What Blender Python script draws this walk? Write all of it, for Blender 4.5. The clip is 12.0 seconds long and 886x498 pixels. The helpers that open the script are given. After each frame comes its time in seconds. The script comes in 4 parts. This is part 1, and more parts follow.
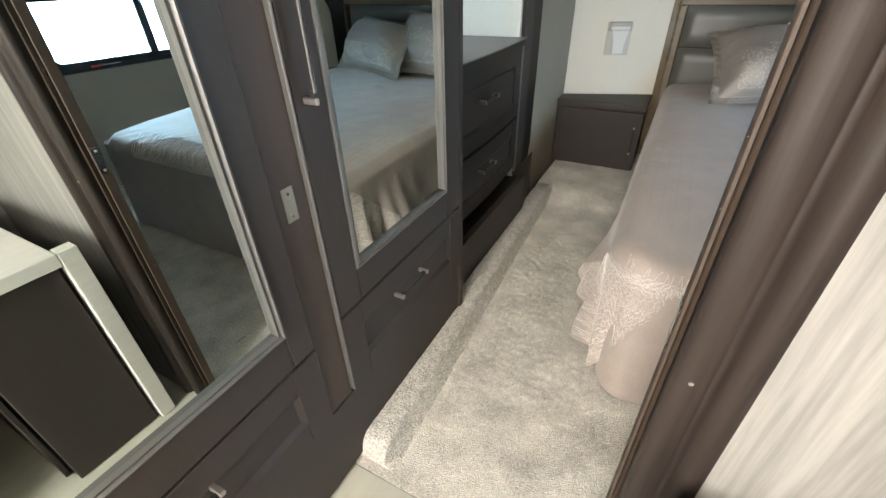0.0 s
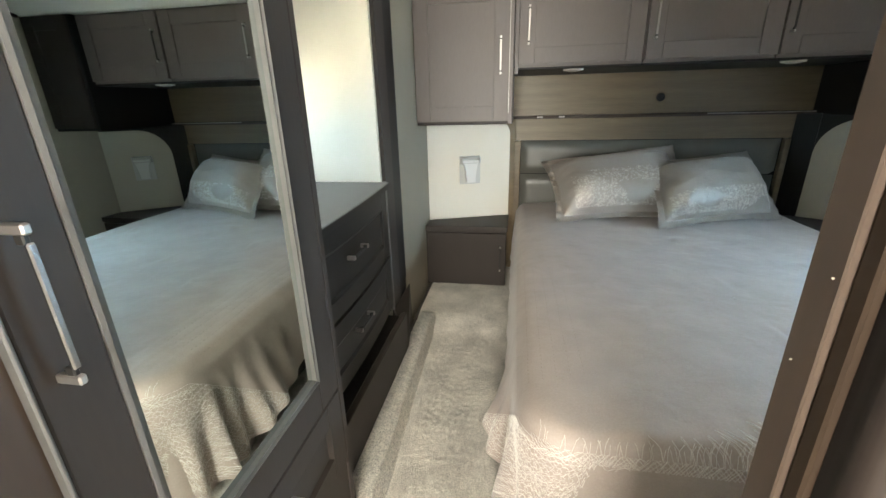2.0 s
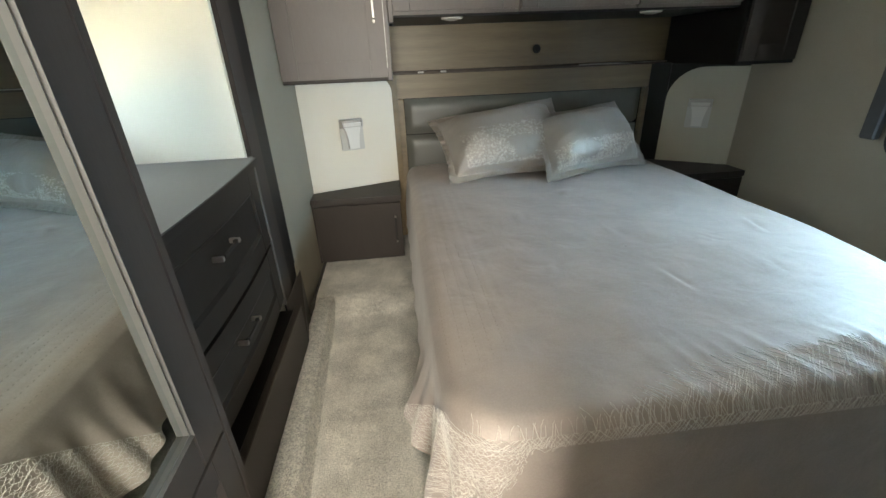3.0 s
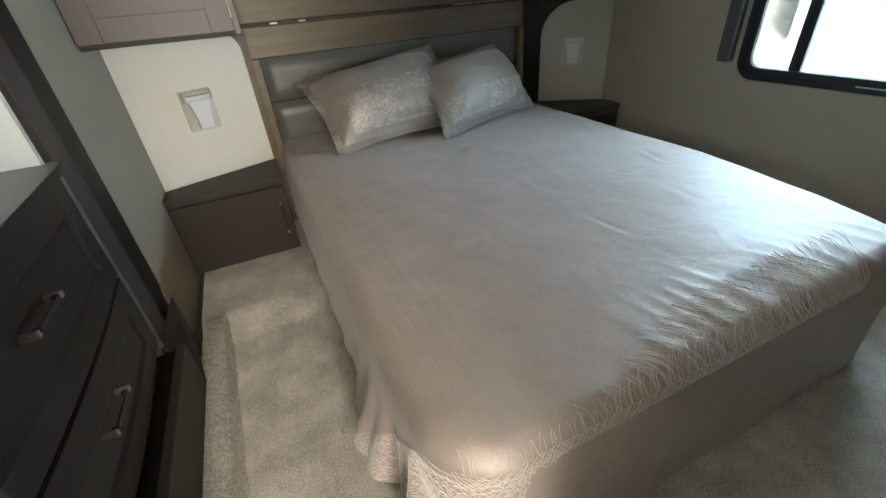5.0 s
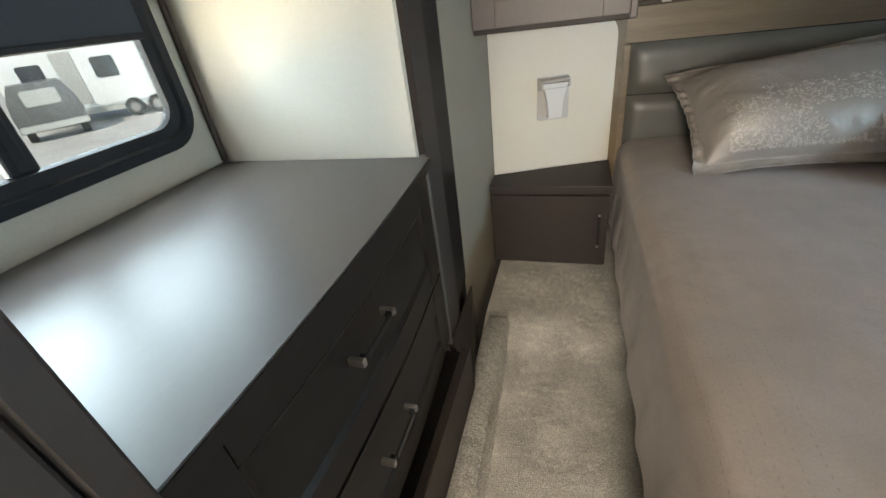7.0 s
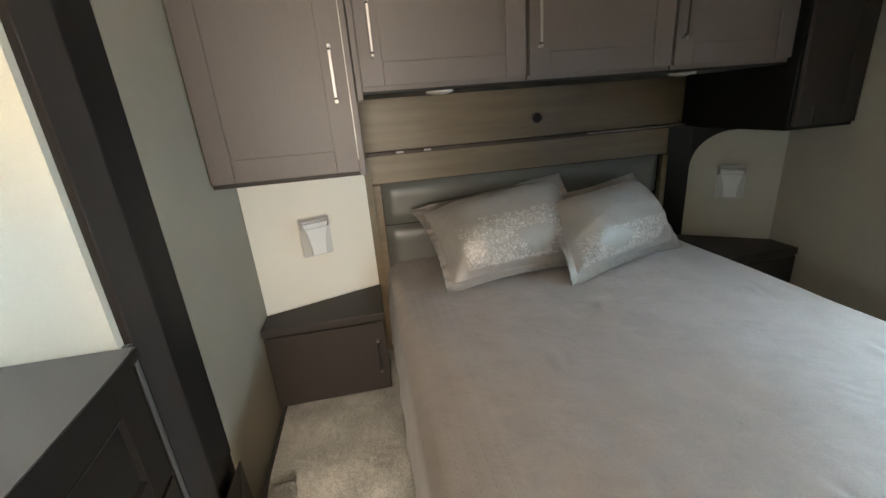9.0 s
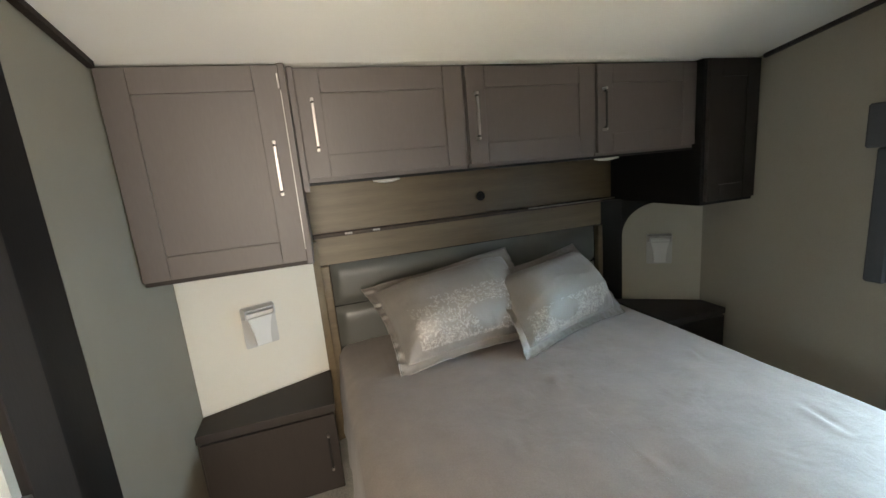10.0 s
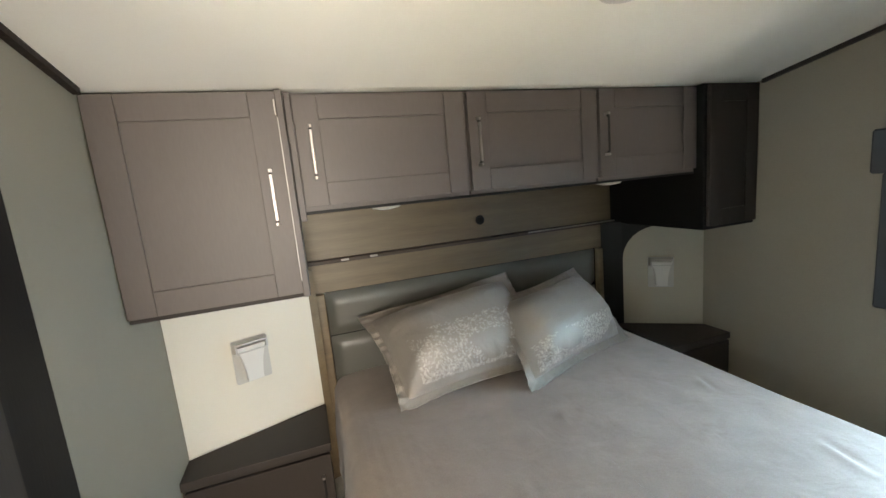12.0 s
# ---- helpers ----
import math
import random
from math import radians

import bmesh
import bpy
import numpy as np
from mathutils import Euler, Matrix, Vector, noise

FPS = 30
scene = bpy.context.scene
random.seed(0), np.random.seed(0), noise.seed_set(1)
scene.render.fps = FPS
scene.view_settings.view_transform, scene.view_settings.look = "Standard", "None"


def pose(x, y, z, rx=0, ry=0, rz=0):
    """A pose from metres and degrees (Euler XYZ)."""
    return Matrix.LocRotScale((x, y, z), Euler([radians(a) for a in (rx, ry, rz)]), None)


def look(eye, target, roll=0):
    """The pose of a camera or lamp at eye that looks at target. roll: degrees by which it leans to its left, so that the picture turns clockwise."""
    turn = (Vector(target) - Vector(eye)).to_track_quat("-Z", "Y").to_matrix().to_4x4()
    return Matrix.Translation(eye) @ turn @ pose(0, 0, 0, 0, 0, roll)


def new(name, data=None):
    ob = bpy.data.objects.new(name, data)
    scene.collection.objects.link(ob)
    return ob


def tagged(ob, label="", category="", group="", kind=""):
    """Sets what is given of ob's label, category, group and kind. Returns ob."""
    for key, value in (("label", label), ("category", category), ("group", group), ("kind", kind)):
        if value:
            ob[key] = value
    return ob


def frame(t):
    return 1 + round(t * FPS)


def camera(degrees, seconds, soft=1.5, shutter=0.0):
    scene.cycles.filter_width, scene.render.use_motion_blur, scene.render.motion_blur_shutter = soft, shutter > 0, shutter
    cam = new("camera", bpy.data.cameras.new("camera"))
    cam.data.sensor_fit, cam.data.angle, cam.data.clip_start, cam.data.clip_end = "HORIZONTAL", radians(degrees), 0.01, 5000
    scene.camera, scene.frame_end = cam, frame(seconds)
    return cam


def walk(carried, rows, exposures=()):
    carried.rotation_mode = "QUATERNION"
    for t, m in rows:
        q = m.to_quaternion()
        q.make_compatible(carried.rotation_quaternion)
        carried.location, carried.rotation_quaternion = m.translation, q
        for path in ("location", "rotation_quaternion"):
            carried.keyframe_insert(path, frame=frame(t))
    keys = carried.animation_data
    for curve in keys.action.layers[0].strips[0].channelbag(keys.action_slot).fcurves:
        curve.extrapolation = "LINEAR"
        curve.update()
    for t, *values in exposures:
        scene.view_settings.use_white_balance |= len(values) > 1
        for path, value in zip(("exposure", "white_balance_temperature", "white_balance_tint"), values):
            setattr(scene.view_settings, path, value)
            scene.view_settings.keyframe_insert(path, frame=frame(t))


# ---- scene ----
cam = camera(94.3, 12.0)
PATH = [
    (0, (-0.084, 0.327, 1.248), (-0.888, 1.789, 0.145), -1.7),
    (0.5, (-0.116, 0.366, 1.324), (-0.911, 2.009, 0.507), -1.3),
    (1, (-0.135, 0.412, 1.367), (-0.878, 2.137, 0.678), -2.1),
    (1.5, (-0.136, 0.447, 1.354), (-0.705, 2.25, 0.701), -0.9),
    (2, (-0.168, 0.573, 1.349), (-0.5, 2.427, 0.678), -1.5),
    (2.5, (-0.188, 0.681, 1.357), (-0.332, 2.524, 0.593), -2.7),
    (3, (-0.204, 0.762, 1.336), (-0.024, 2.561, 0.48), -2.3),
    (3.2, (-0.207, 0.811, 1.344), (0.16, 2.564, 0.453), -1.9),
    (4.8, (-0.229, 0.958, 1.303), (0.534, 2.453, 0.216), -4.9),
    (5, (-0.255, 1.044, 1.306), (0.396, 2.612, 0.249), -5.0),
    (5.5, (-0.325, 1.291, 1.335), (-0.184, 3.024, 0.347), -4.8),
    (6, (-0.388, 1.412, 1.357), (-0.778, 3.113, 0.381), -5.9),
    (6.5, (-0.42, 1.437, 1.342), (-1.043, 3.038, 0.317), -8.3),
    (8.5, (-0.223, 1.493, 1.376), (-0.214, 3.311, 0.541), -4.4),
    (9, (-0.191, 1.514, 1.458), (0.118, 3.378, 0.803), -4.6),
    (9.5, (-0.171, 1.516, 1.532), (0.315, 3.387, 1.019), -5.0),
    (10, (-0.17, 1.534, 1.557), (0.402, 3.409, 1.162), -5.2),
    (10.5, (-0.179, 1.562, 1.654), (0.43, 3.438, 1.321), -5.1),
    (11, (-0.178, 1.566, 1.628), (0.445, 3.444, 1.339), -5.1),
    (11.5, (-0.186, 1.574, 1.614), (0.439, 3.452, 1.325), -5.2),
    (12, (-0.185, 1.62, 1.601), (0.437, 3.494, 1.282), -5.3),
]
walk(cam, [(t, look(eye, target, roll)) for t, eye, target, roll in PATH],
     [(0, -.05, 6500, 10), (.5, .10, 6500, 10), (1.0, .15, 6500, 9), (2.0, .25, 6700, 7), (2.5, .12, 6700, 6), (3.2, .03, 6800, 7), (4.8, -.25, 6900, 11), (5.5, 0, 7000, 10),
      (6.5, -.06, 7050, 12), (8.5, -.26, 7350, 13), (9.0, -.08, 7350, 13), (9.5, -.06, 7300, 13), (10.5, -.14, 7200, 12), (11.0, -.12, 7150, 12), (11.5, .10, 7200, 12), (12.0, .20, 7200, 12)])
# ---- light ----
world = bpy.data.worlds.new("sky")
scene.world = world
world.use_nodes = True
wn = world.node_tree
sky = wn.nodes.new("ShaderNodeTexSky")
sky.sky_type = 'NISHITA'
sky.sun_disc = False
sky.sun_elevation, sky.sun_rotation = radians(50), radians(200)
wn.links.new(sky.outputs[0], wn.nodes["Background"].inputs[0])
wn.nodes["Background"].inputs[1].default_value = .15
sun = new("sun", bpy.data.lights.new("sun", 'SUN'))
sun.data.energy, sun.data.angle, sun.data.color = 5.0, radians(.6), (1, .95, .88)
sun.rotation_euler = (radians(42), 0, radians(3))


def area_light(name, eye, target, wide, high, watts, color):
    ob = new(name, bpy.data.lights.new(name, 'AREA'))
    ob.data.shape, ob.data.size, ob.data.size_y, ob.data.energy, ob.data.color = 'RECTANGLE', wide, high, watts, color
    ob.matrix_world = look(eye, target)
    return ob


area_light("sky_light_west", (-2.6, 1.9, 2.68), (0, 1.9, 2.68), 8.0, 3.5, 3900, (.70, .86, 1))
area_light("sky_light_east", (3.5, 2.1, 1.96), (0, 2.1, 1.96), 8.0, 2.68, 4400, (.50, .75, 1))
area_light("lot_bounce_west", (-2.6, 1.9, -.05), (0, 1.9, -.05), 8.0, 1.9, 3200, (1, .96, .80))
area_light("lot_bounce_east", (3.5, 2.1, -.2), (0, 2.1, -.2), 8.0, 1.6, 1200, (1, .96, .84))
area_light("passage_daylight", (-.32, -1.5, 1.25), (-.28, 2.0, 1.0), .8, 1.2, 148, (1, .96, .90))
# Unseen fill light added above the passage.
area_light("passage_top_fill", (-.3, -.5, 1.96), (-.3, -.49, 0), .3, .3, 8, (1, .95, .88))


# ---- helpers of the scene ----
def box_bm(x0, x1, y0, y1, z0, z1, bevel=0.0, seg=1):
    bm = bmesh.new()
    bmesh.ops.create_cube(bm, size=1.0)
    for v in bm.verts:
        v.co = Vector((x0 + (v.co.x + .5) * (x1 - x0), y0 + (v.co.y + .5) * (y1 - y0), z0 + (v.co.z + .5) * (z1 - z0)))
    if bevel > 0:
        bmesh.ops.bevel(bm, geom=bm.edges[:], offset=bevel, segments=seg, profile=.6, affect='EDGES', clamp_overlap=True)
    return bm


def prism_bm(pts, z0, z1, bevel=0.0):
    """A vertical prism over a plan outline given counter-clockwise."""
    bm = bmesh.new()
    low = [bm.verts.new((x, y, z0)) for x, y in pts]
    top = [bm.verts.new((x, y, z1)) for x, y in pts]
    bm.faces.new(list(reversed(low)))
    bm.faces.new(top)
    n = len(pts)
    for i in range(n):
        bm.faces.new((low[i], low[(i + 1) % n], top[(i + 1) % n], top[i]))
    if bevel > 0:
        bmesh.ops.bevel(bm, geom=bm.edges[:], offset=bevel, segments=2, profile=.6, affect='EDGES', clamp_overlap=True)
    return bm


def mesh_ob(name, bm, material, smooth=False):
    bmesh.ops.recalc_face_normals(bm, faces=bm.faces[:])
    me = bpy.data.meshes.new(name)
    bm.to_mesh(me)
    bm.free()
    me.materials.append(material)
    if smooth:
        me.polygons.foreach_set("use_smooth", [True] * len(me.polygons))
    return new(name, me)


def part(name, bm, material, parent, label="", smooth=False):
    ob = mesh_ob(name, bm, material, smooth)
    ob.parent = parent
    if label:
        tagged(ob, label)
    return ob


def thing(name, label, category, group="", kind=""):
    ob = new(name)
    ob.empty_display_size = .05
    return tagged(ob, label, category, group, kind)


def structure(name, bm, material, label, category="wall"):
    return tagged(mesh_ob(name, bm, material), label, category, kind="structure")


# ---- materials ----
def mat(name, color, rough=.5, metal=0.0, var=.12, scale=6.0, bump=.0, bump_scale=60.0, stretch=(1, 1, 1), fine=.08, fine_scale=90.0,
        spec=.5, sheen=0.0, trans=0.0, coat=0.0, fold=0.0, fold_scale=7.0, fold_detail=2.0, relief=.004):
    m = bpy.data.materials.new(name)
    m.use_nodes = True
    nt = m.node_tree
    b = nt.nodes["Principled BSDF"]
    co = nt.nodes.new("ShaderNodeTexCoord")
    mp = nt.nodes.new("ShaderNodeMapping")
    mp.inputs["Scale"].default_value = stretch
    nt.links.new(co.outputs["Object"], mp.inputs["Vector"])

    def noise_node(s, detail=4.0):
        n = nt.nodes.new("ShaderNodeTexNoise")
        n.inputs["Scale"].default_value = s
        n.inputs["Detail"].default_value = detail
        nt.links.new(mp.outputs["Vector"], n.inputs["Vector"])
        return n

    big, small = noise_node(scale), noise_node(fine_scale, 6.0)
    mix = nt.nodes.new("ShaderNodeMath")
    mix.operation = 'MULTIPLY_ADD'
    mix.inputs[1].default_value = fine / max(var, 1e-4)
    nt.links.new(small.outputs["Fac"], mix.inputs[0])
    nt.links.new(big.outputs["Fac"], mix.inputs[2])
    ramp = nt.nodes.new("ShaderNodeMapRange")
    mid = .5 + .5 * fine / max(var, 1e-4)
    ramp.inputs["From Min"].default_value, ramp.inputs["From Max"].default_value = mid - .3, mid + .3
    ramp.inputs["To Min"].default_value, ramp.inputs["To Max"].default_value = 1 - var, 1 + var
    nt.links.new(mix.outputs[0], ramp.inputs["Value"])
    mul = nt.nodes.new("ShaderNodeVectorMath")
    mul.operation = 'SCALE'
    mul.inputs[0].default_value = color
    nt.links.new(ramp.outputs[0], mul.inputs["Scale"])
    nt.links.new(mul.outputs[0], b.inputs["Base Color"])
    b.inputs["Roughness"].default_value = rough
    b.inputs["Metallic"].default_value = metal
    b.inputs["Specular IOR Level"].default_value = spec
    b.inputs["Sheen Weight"].default_value = sheen
    b.inputs["Coat Weight"].default_value = coat
    b.inputs["Transmission Weight"].default_value = trans
    if bump > 0:
        low = None
        if fold > 0:
            low = nt.nodes.new("ShaderNodeBump")
            low.inputs["Strength"].default_value = fold
            low.inputs["Distance"].default_value = .02
            n4 = noise_node(fold_scale, fold_detail)
            n4.inputs["Distortion"].default_value = .4
            nt.links.new(n4.outputs["Fac"], low.inputs["Height"])
        bn = nt.nodes.new("ShaderNodeBump")
        if low:
            nt.links.new(low.outputs["Normal"], bn.inputs["Normal"])
        bn.inputs["Strength"].default_value = bump
        bn.inputs["Distance"].default_value = relief
        n3 = noise_node(bump_scale, 3.0)
        nt.links.new(n3.outputs["Fac"], bn.inputs["Height"])
        nt.links.new(bn.outputs["Normal"], b.inputs["Normal"])
    return m


DARK = mat("dark_laminate", (.040, .0325, .0285), .48, spec=.19, var=.10, scale=5, stretch=(1, 1, .15), fine=.06, fine_scale=120, bump=.05, bump_scale=200)
# Espresso laminate; also the painted shade of the corner cabinet and dresser gap.
DARKER = mat("espresso_shade_laminate", (.007, .006, .0055), .5, spec=.25, var=.12, scale=5, stretch=(1, 1, .15), fine=.06, fine_scale=120, bump=.05, bump_scale=200)
CABINET = mat("grey_brown_laminate", (.112, .092, .084), .44, spec=.4, var=.07, scale=4, stretch=(1, 1, .2), fine=.05, fine_scale=140, bump=.04, bump_scale=220)
WOOD = mat("olive_brown_wood", (.158, .115, .066), .45, var=.20, scale=22, stretch=(.06, 1, 1), fine=.14, fine_scale=160, bump=.06, bump_scale=160)
WALL = mat("khaki_wall_vinyl", (.264, .231, .179), .6, var=.05, scale=3, fine=.06, fine_scale=240, bump=.08, bump_scale=300)
# Wall vinyl toned between the khaki and the cream.
TAN = mat("mid_tone_wall_vinyl", (.40, .368, .295), .6, var=.04, scale=3, fine=.05, fine_scale=240, bump=.08, bump_scale=300)
WALNUT = mat("dark_walnut_laminate", (.0190, .0145, .0115), .48, spec=.18, var=.16, scale=5, stretch=(1, .15, 1), fine=.10, fine_scale=120, bump=.05, bump_scale=200)
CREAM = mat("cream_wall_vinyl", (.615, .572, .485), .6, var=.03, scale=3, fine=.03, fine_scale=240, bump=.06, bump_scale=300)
CEIL = mat("ceiling_vinyl", (.87, .85, .79), .55, var=.03, scale=2, fine=.02, fine_scale=200, bump=.05, bump_scale=200)
GREYWOOD = mat("pale_grey_wood_panel", (.20, .187, .172), .5, var=.34, scale=38, stretch=(1, 1, .05), fine=.24, fine_scale=190, bump=.10, bump_scale=120)
CASING = mat("brown_vinyl_casing", (.027, .019, .0155), .6, var=.45, scale=80, stretch=(1, 1, .03), fine=.25, fine_scale=300, spec=.25, bump=.12, bump_scale=90)
RAWEDGE = mat("raw_brown_edge", (.028, .0175, .011), .62, spec=.15, var=.25, scale=12, stretch=(1, 1, .1), fine=.2, fine_scale=80, bump=.2)
CARPET = mat("grey_beige_carpet", (.57, .527, .458), .95, var=.38, scale=7, fine=.40, fine_scale=150, bump=1.0, bump_scale=260, relief=.006, spec=.1, sheen=.3)
SATIN = mat("grey_taupe_satin", (.400, .330, .286), .57, .22, var=.09, scale=9.0, fine=.10, fine_scale=200, bump=.12, bump_scale=300, spec=.75, sheen=.25, fold=.42, fold_scale=6.0, fold_detail=4.0)
LEATHER = mat("grey_vinyl_upholstery", (.120, .119, .103), .36, var=.08, scale=5, fine=.06, fine_scale=200, bump=.10, bump_scale=300)
STEEL = mat("brushed_nickel", (.42, .385, .36), .42, 1.0, var=.05, fine=.05, stretch=(1, 1, .1))
FRAME = mat("champagne_mirror_frame", (.13, .125, .118), .52, .5, var=.06, fine=.05)
MIRROR = mat("mirror_glass", (.72, .785, .77), .01, 1.0, var=.01, fine=.0)
BLACK = mat("black_window_frame", (.018, .019, .021), .58, spec=.2, var=.1, fine=.05)
SHADE = mat("navy_roller_shade", (.028, .036, .046), .75, var=.1, scale=5, fine=.1, fine_scale=300, bump=.1, bump_scale=400)
WHITEP = mat("white_plastic", (.60, .58, .53), .4, var=.03, fine=.02)
TOPMAT = mat("grey_brown_dresser_top", (.045, .038, .034), .45, spec=1.0, var=.10, scale=5, stretch=(1, .2, 1), fine=.07, fine_scale=110, bump=.03, bump_scale=200)
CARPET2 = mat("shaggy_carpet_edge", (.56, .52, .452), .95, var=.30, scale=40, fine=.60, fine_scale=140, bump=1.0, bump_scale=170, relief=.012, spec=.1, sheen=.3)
STEEL2 = mat("dark_nickel", (.36, .34, .33), .22, 1.0, var=.05, fine=.05)
# Nickel with the pulls' dark reflections and shade put into its colour.
NICKELSHADE = mat("nickel_shade_tone", (.030, .028, .026), .45, .6, var=.05, fine=.05)
RAWDARK = mat("dark_brown_raw_edge", (.050, .031, .020), .6, var=.35, scale=10, stretch=(1, 1, .08), fine=.1, fine_scale=90)
VINYL = mat("pale_plank_vinyl", (.42, .40, .33), .4, var=.12, scale=6, stretch=(1, .1, 1), fine=.06, fine_scale=60)
THREAD = mat("dark_taupe_thread", (.31, .256, .222), .7, var=.1)
LACE = mat("pale_lace_thread", (.74, .695, .635), .6, var=.05, fine=.05, spec=.4, sheen=.3)
EMBOSS = mat("embroidered_satin", (.64, .60, .55), .42, .15, var=.10, scale=60, fine=.2, fine_scale=260, bump=.35, bump_scale=130, spec=.6)
SATIN2 = mat("silver_grey_satin", (.375, .335, .298), .45, .36, fold=.20, fold_scale=26, fold_detail=3.0, var=.08, scale=5, fine=.08, fine_scale=220, bump=.12, bump_scale=260, spec=.7, sheen=.2)
LENS = mat("frosted_white_lens", (.60, .59, .565), .35, var=.02, fine=.01)
GREYP = mat("grey_sconce_plastic", (.44, .43, .405), .4, var=.04, fine=.03)
PALEINT = mat("pale_grey_melamine", (.60, .58, .53), .5, var=.08, scale=6, stretch=(1, .1, 1), fine=.06)
ASPHALT = mat("grey_lot_paving", (.50, .49, .46), .9, var=.2, scale=.6, fine=.15, fine_scale=6)
RVWHITE = mat("white_fibreglass", (.80, .81, .80), .35, var=.04, scale=.5, fine=.02)
RVGREY = mat("grey_trailer_graphics", (.45, .45, .42), .4, var=.05, scale=.5)
RVDARK = mat("dark_grey_car_paint", (.06, .063, .068), .3, var=.05, scale=.5)
RUBBER = mat("black_tyre_rubber", (.02, .02, .02), .8, var=.1)
GLASSDARK = mat("dark_trailer_glass", (.05, .06, .07), .1, var=.05)
BEIGEP = mat("beige_plastic", (.40, .35, .27), .45, var=.03, fine=.02)
PLATE = mat("dull_nickel_plate", (.30, .275, .22), .42, .6, var=.06, fine=.05)
SLATE = mat("dark_grey_valance_fabric", (.055, .058, .062), .8, var=.1, scale=8, fine=.15, fine_scale=260, bump=.15, bump_scale=300)
REDP = mat("red_lever_plastic", (.55, .05, .05), .4, var=.05)


def pane_material():
    m = bpy.data.materials.new("window_glass")
    m.use_nodes = True
    nt = m.node_tree
    nt.nodes.remove(nt.nodes["Principled BSDF"])
    clear, gloss, mix, fres = (nt.nodes.new("ShaderNode" + k) for k in ("BsdfTransparent", "BsdfGlossy", "MixShader", "Fresnel"))
    clear.inputs[0].default_value = (.82, .86, .86, 1)
    gloss.inputs["Roughness"].default_value = .02
    fres.inputs["IOR"].default_value = 1.45
    nt.links.new(fres.outputs[0], mix.inputs[0])
    nt.links.new(clear.outputs[0], mix.inputs[1])
    nt.links.new(gloss.outputs[0], mix.inputs[2])
    nt.links.new(mix.outputs[0], nt.nodes["Material Output"].inputs[0])
    return m


PANE = pane_material()


# ---- builders ----
FRONT = Matrix(((1, 0, 0, 0), (0, 0, -1, 0), (0, 1, 0, 0), (0, 0, 0, 1)))   # u -> +x, v -> +z, out -> -y
EASTWARD = Matrix(((0, 0, 1, 0), (1, 0, 0, 0), (0, 1, 0, 0), (0, 0, 0, 1)))  # u -> +y, v -> +z, out -> +x
WESTWARD = Matrix(((0, 0, -1, 0), (-1, 0, 0, 0), (0, 1, 0, 0), (0, 0, 0, 1)))  # u -> -y, v -> +z, out -> -x


def add_box(bm, u0, u1, v0, v1, n0, n1, bevel=.0015, cuts=1):
    """Adds a bevelled box to bm, cut into slices along u."""
    vs = []
    for i in range(cuts + 1):
        u = u0 + (u1 - u0) * i / cuts
        vs.append([bm.verts.new(p) for p in ((u, v0, n0), (u, v1, n0), (u, v1, n1), (u, v0, n1))])
    fs = [bm.faces.new(vs[0]), bm.faces.new(list(reversed(vs[-1])))]
    for a, b in zip(vs, vs[1:]):
        for k in range(4):
            fs.append(bm.faces.new((a[k], b[k], b[(k + 1) % 4], a[(k + 1) % 4])))
    if bevel > 0:
        edges = {e for f in fs for e in f.edges}
        bmesh.ops.recalc_face_normals(bm, faces=fs)
        sharp = [e for e in edges if len(e.link_faces) == 2 and e.calc_face_angle(0) > .5]
        bmesh.ops.bevel(bm, geom=sharp, offset=bevel, segments=1, affect='EDGES', clamp_overlap=True)


def moved(bm, m):
    bm.transform(m)
    return bm


def bowed(bm, u0, u1, amount):
    mid, half = (u0 + u1) / 2, (u1 - u0) / 2
    for v in bm.verts:
        v.co.z += amount * (1 - ((v.co.x - mid) / half) ** 2)
    return bm


def shaker(name, parent, label, material, m, u0, u1, v0, v1, stile, rail, t=.02, sink=.007, cuts=1, bow=None, cove=0.0):
    """A framed door or drawer front: a panel that carries two stiles and two rails proud of it."""
    def piece(a, b, c, d, n0, n1, k):
        bm = bmesh.new()
        add_box(bm, a, b, c, d, n0, n1, cuts=k)
        return moved(bowed(bm, *bow) if bow else bm, m)

    few = 1 if cuts == 1 else 3
    door = part(name, piece(u0 + .001, u1 - .001, v0 + .001, v1 - .001, 0, t - sink, cuts), material, parent, label)
    for a, b in ((u0, u0 + stile), (u1 - stile, u1)):
        part("stile", piece(a, b, v0, v1, t - sink + .0002, t, few), material, door)
    for c, d in ((v0, v0 + rail), (v1 - rail, v1)):
        part("rail", piece(u0 + stile + .0009, u1 - stile - .0009, c, d, t - sink + .0002, t - .0005, cuts), material, door)
    if cove > 0:
        def loop(e):
            a, b, c, d = u0 + stile + e, u1 - stile - e, v0 + rail + e, v1 - rail - e
            k = max(1, cuts)
            return [(a + (b - a) * i / k, c) for i in range(k)] + [(b, c)] + [(b + (a - b) * i / k, d) for i in range(k)] + [(a, d)]
        bm = ring_bm([(loop(.0003), t - .0012), (loop(cove), t - sink + .0004), (loop(.0003), t - sink - .001)])
        part("panel_moulding", moved(bowed(bm, *bow) if bow else bm, m), material, door, "sloped inner edge of the frame")
    return door


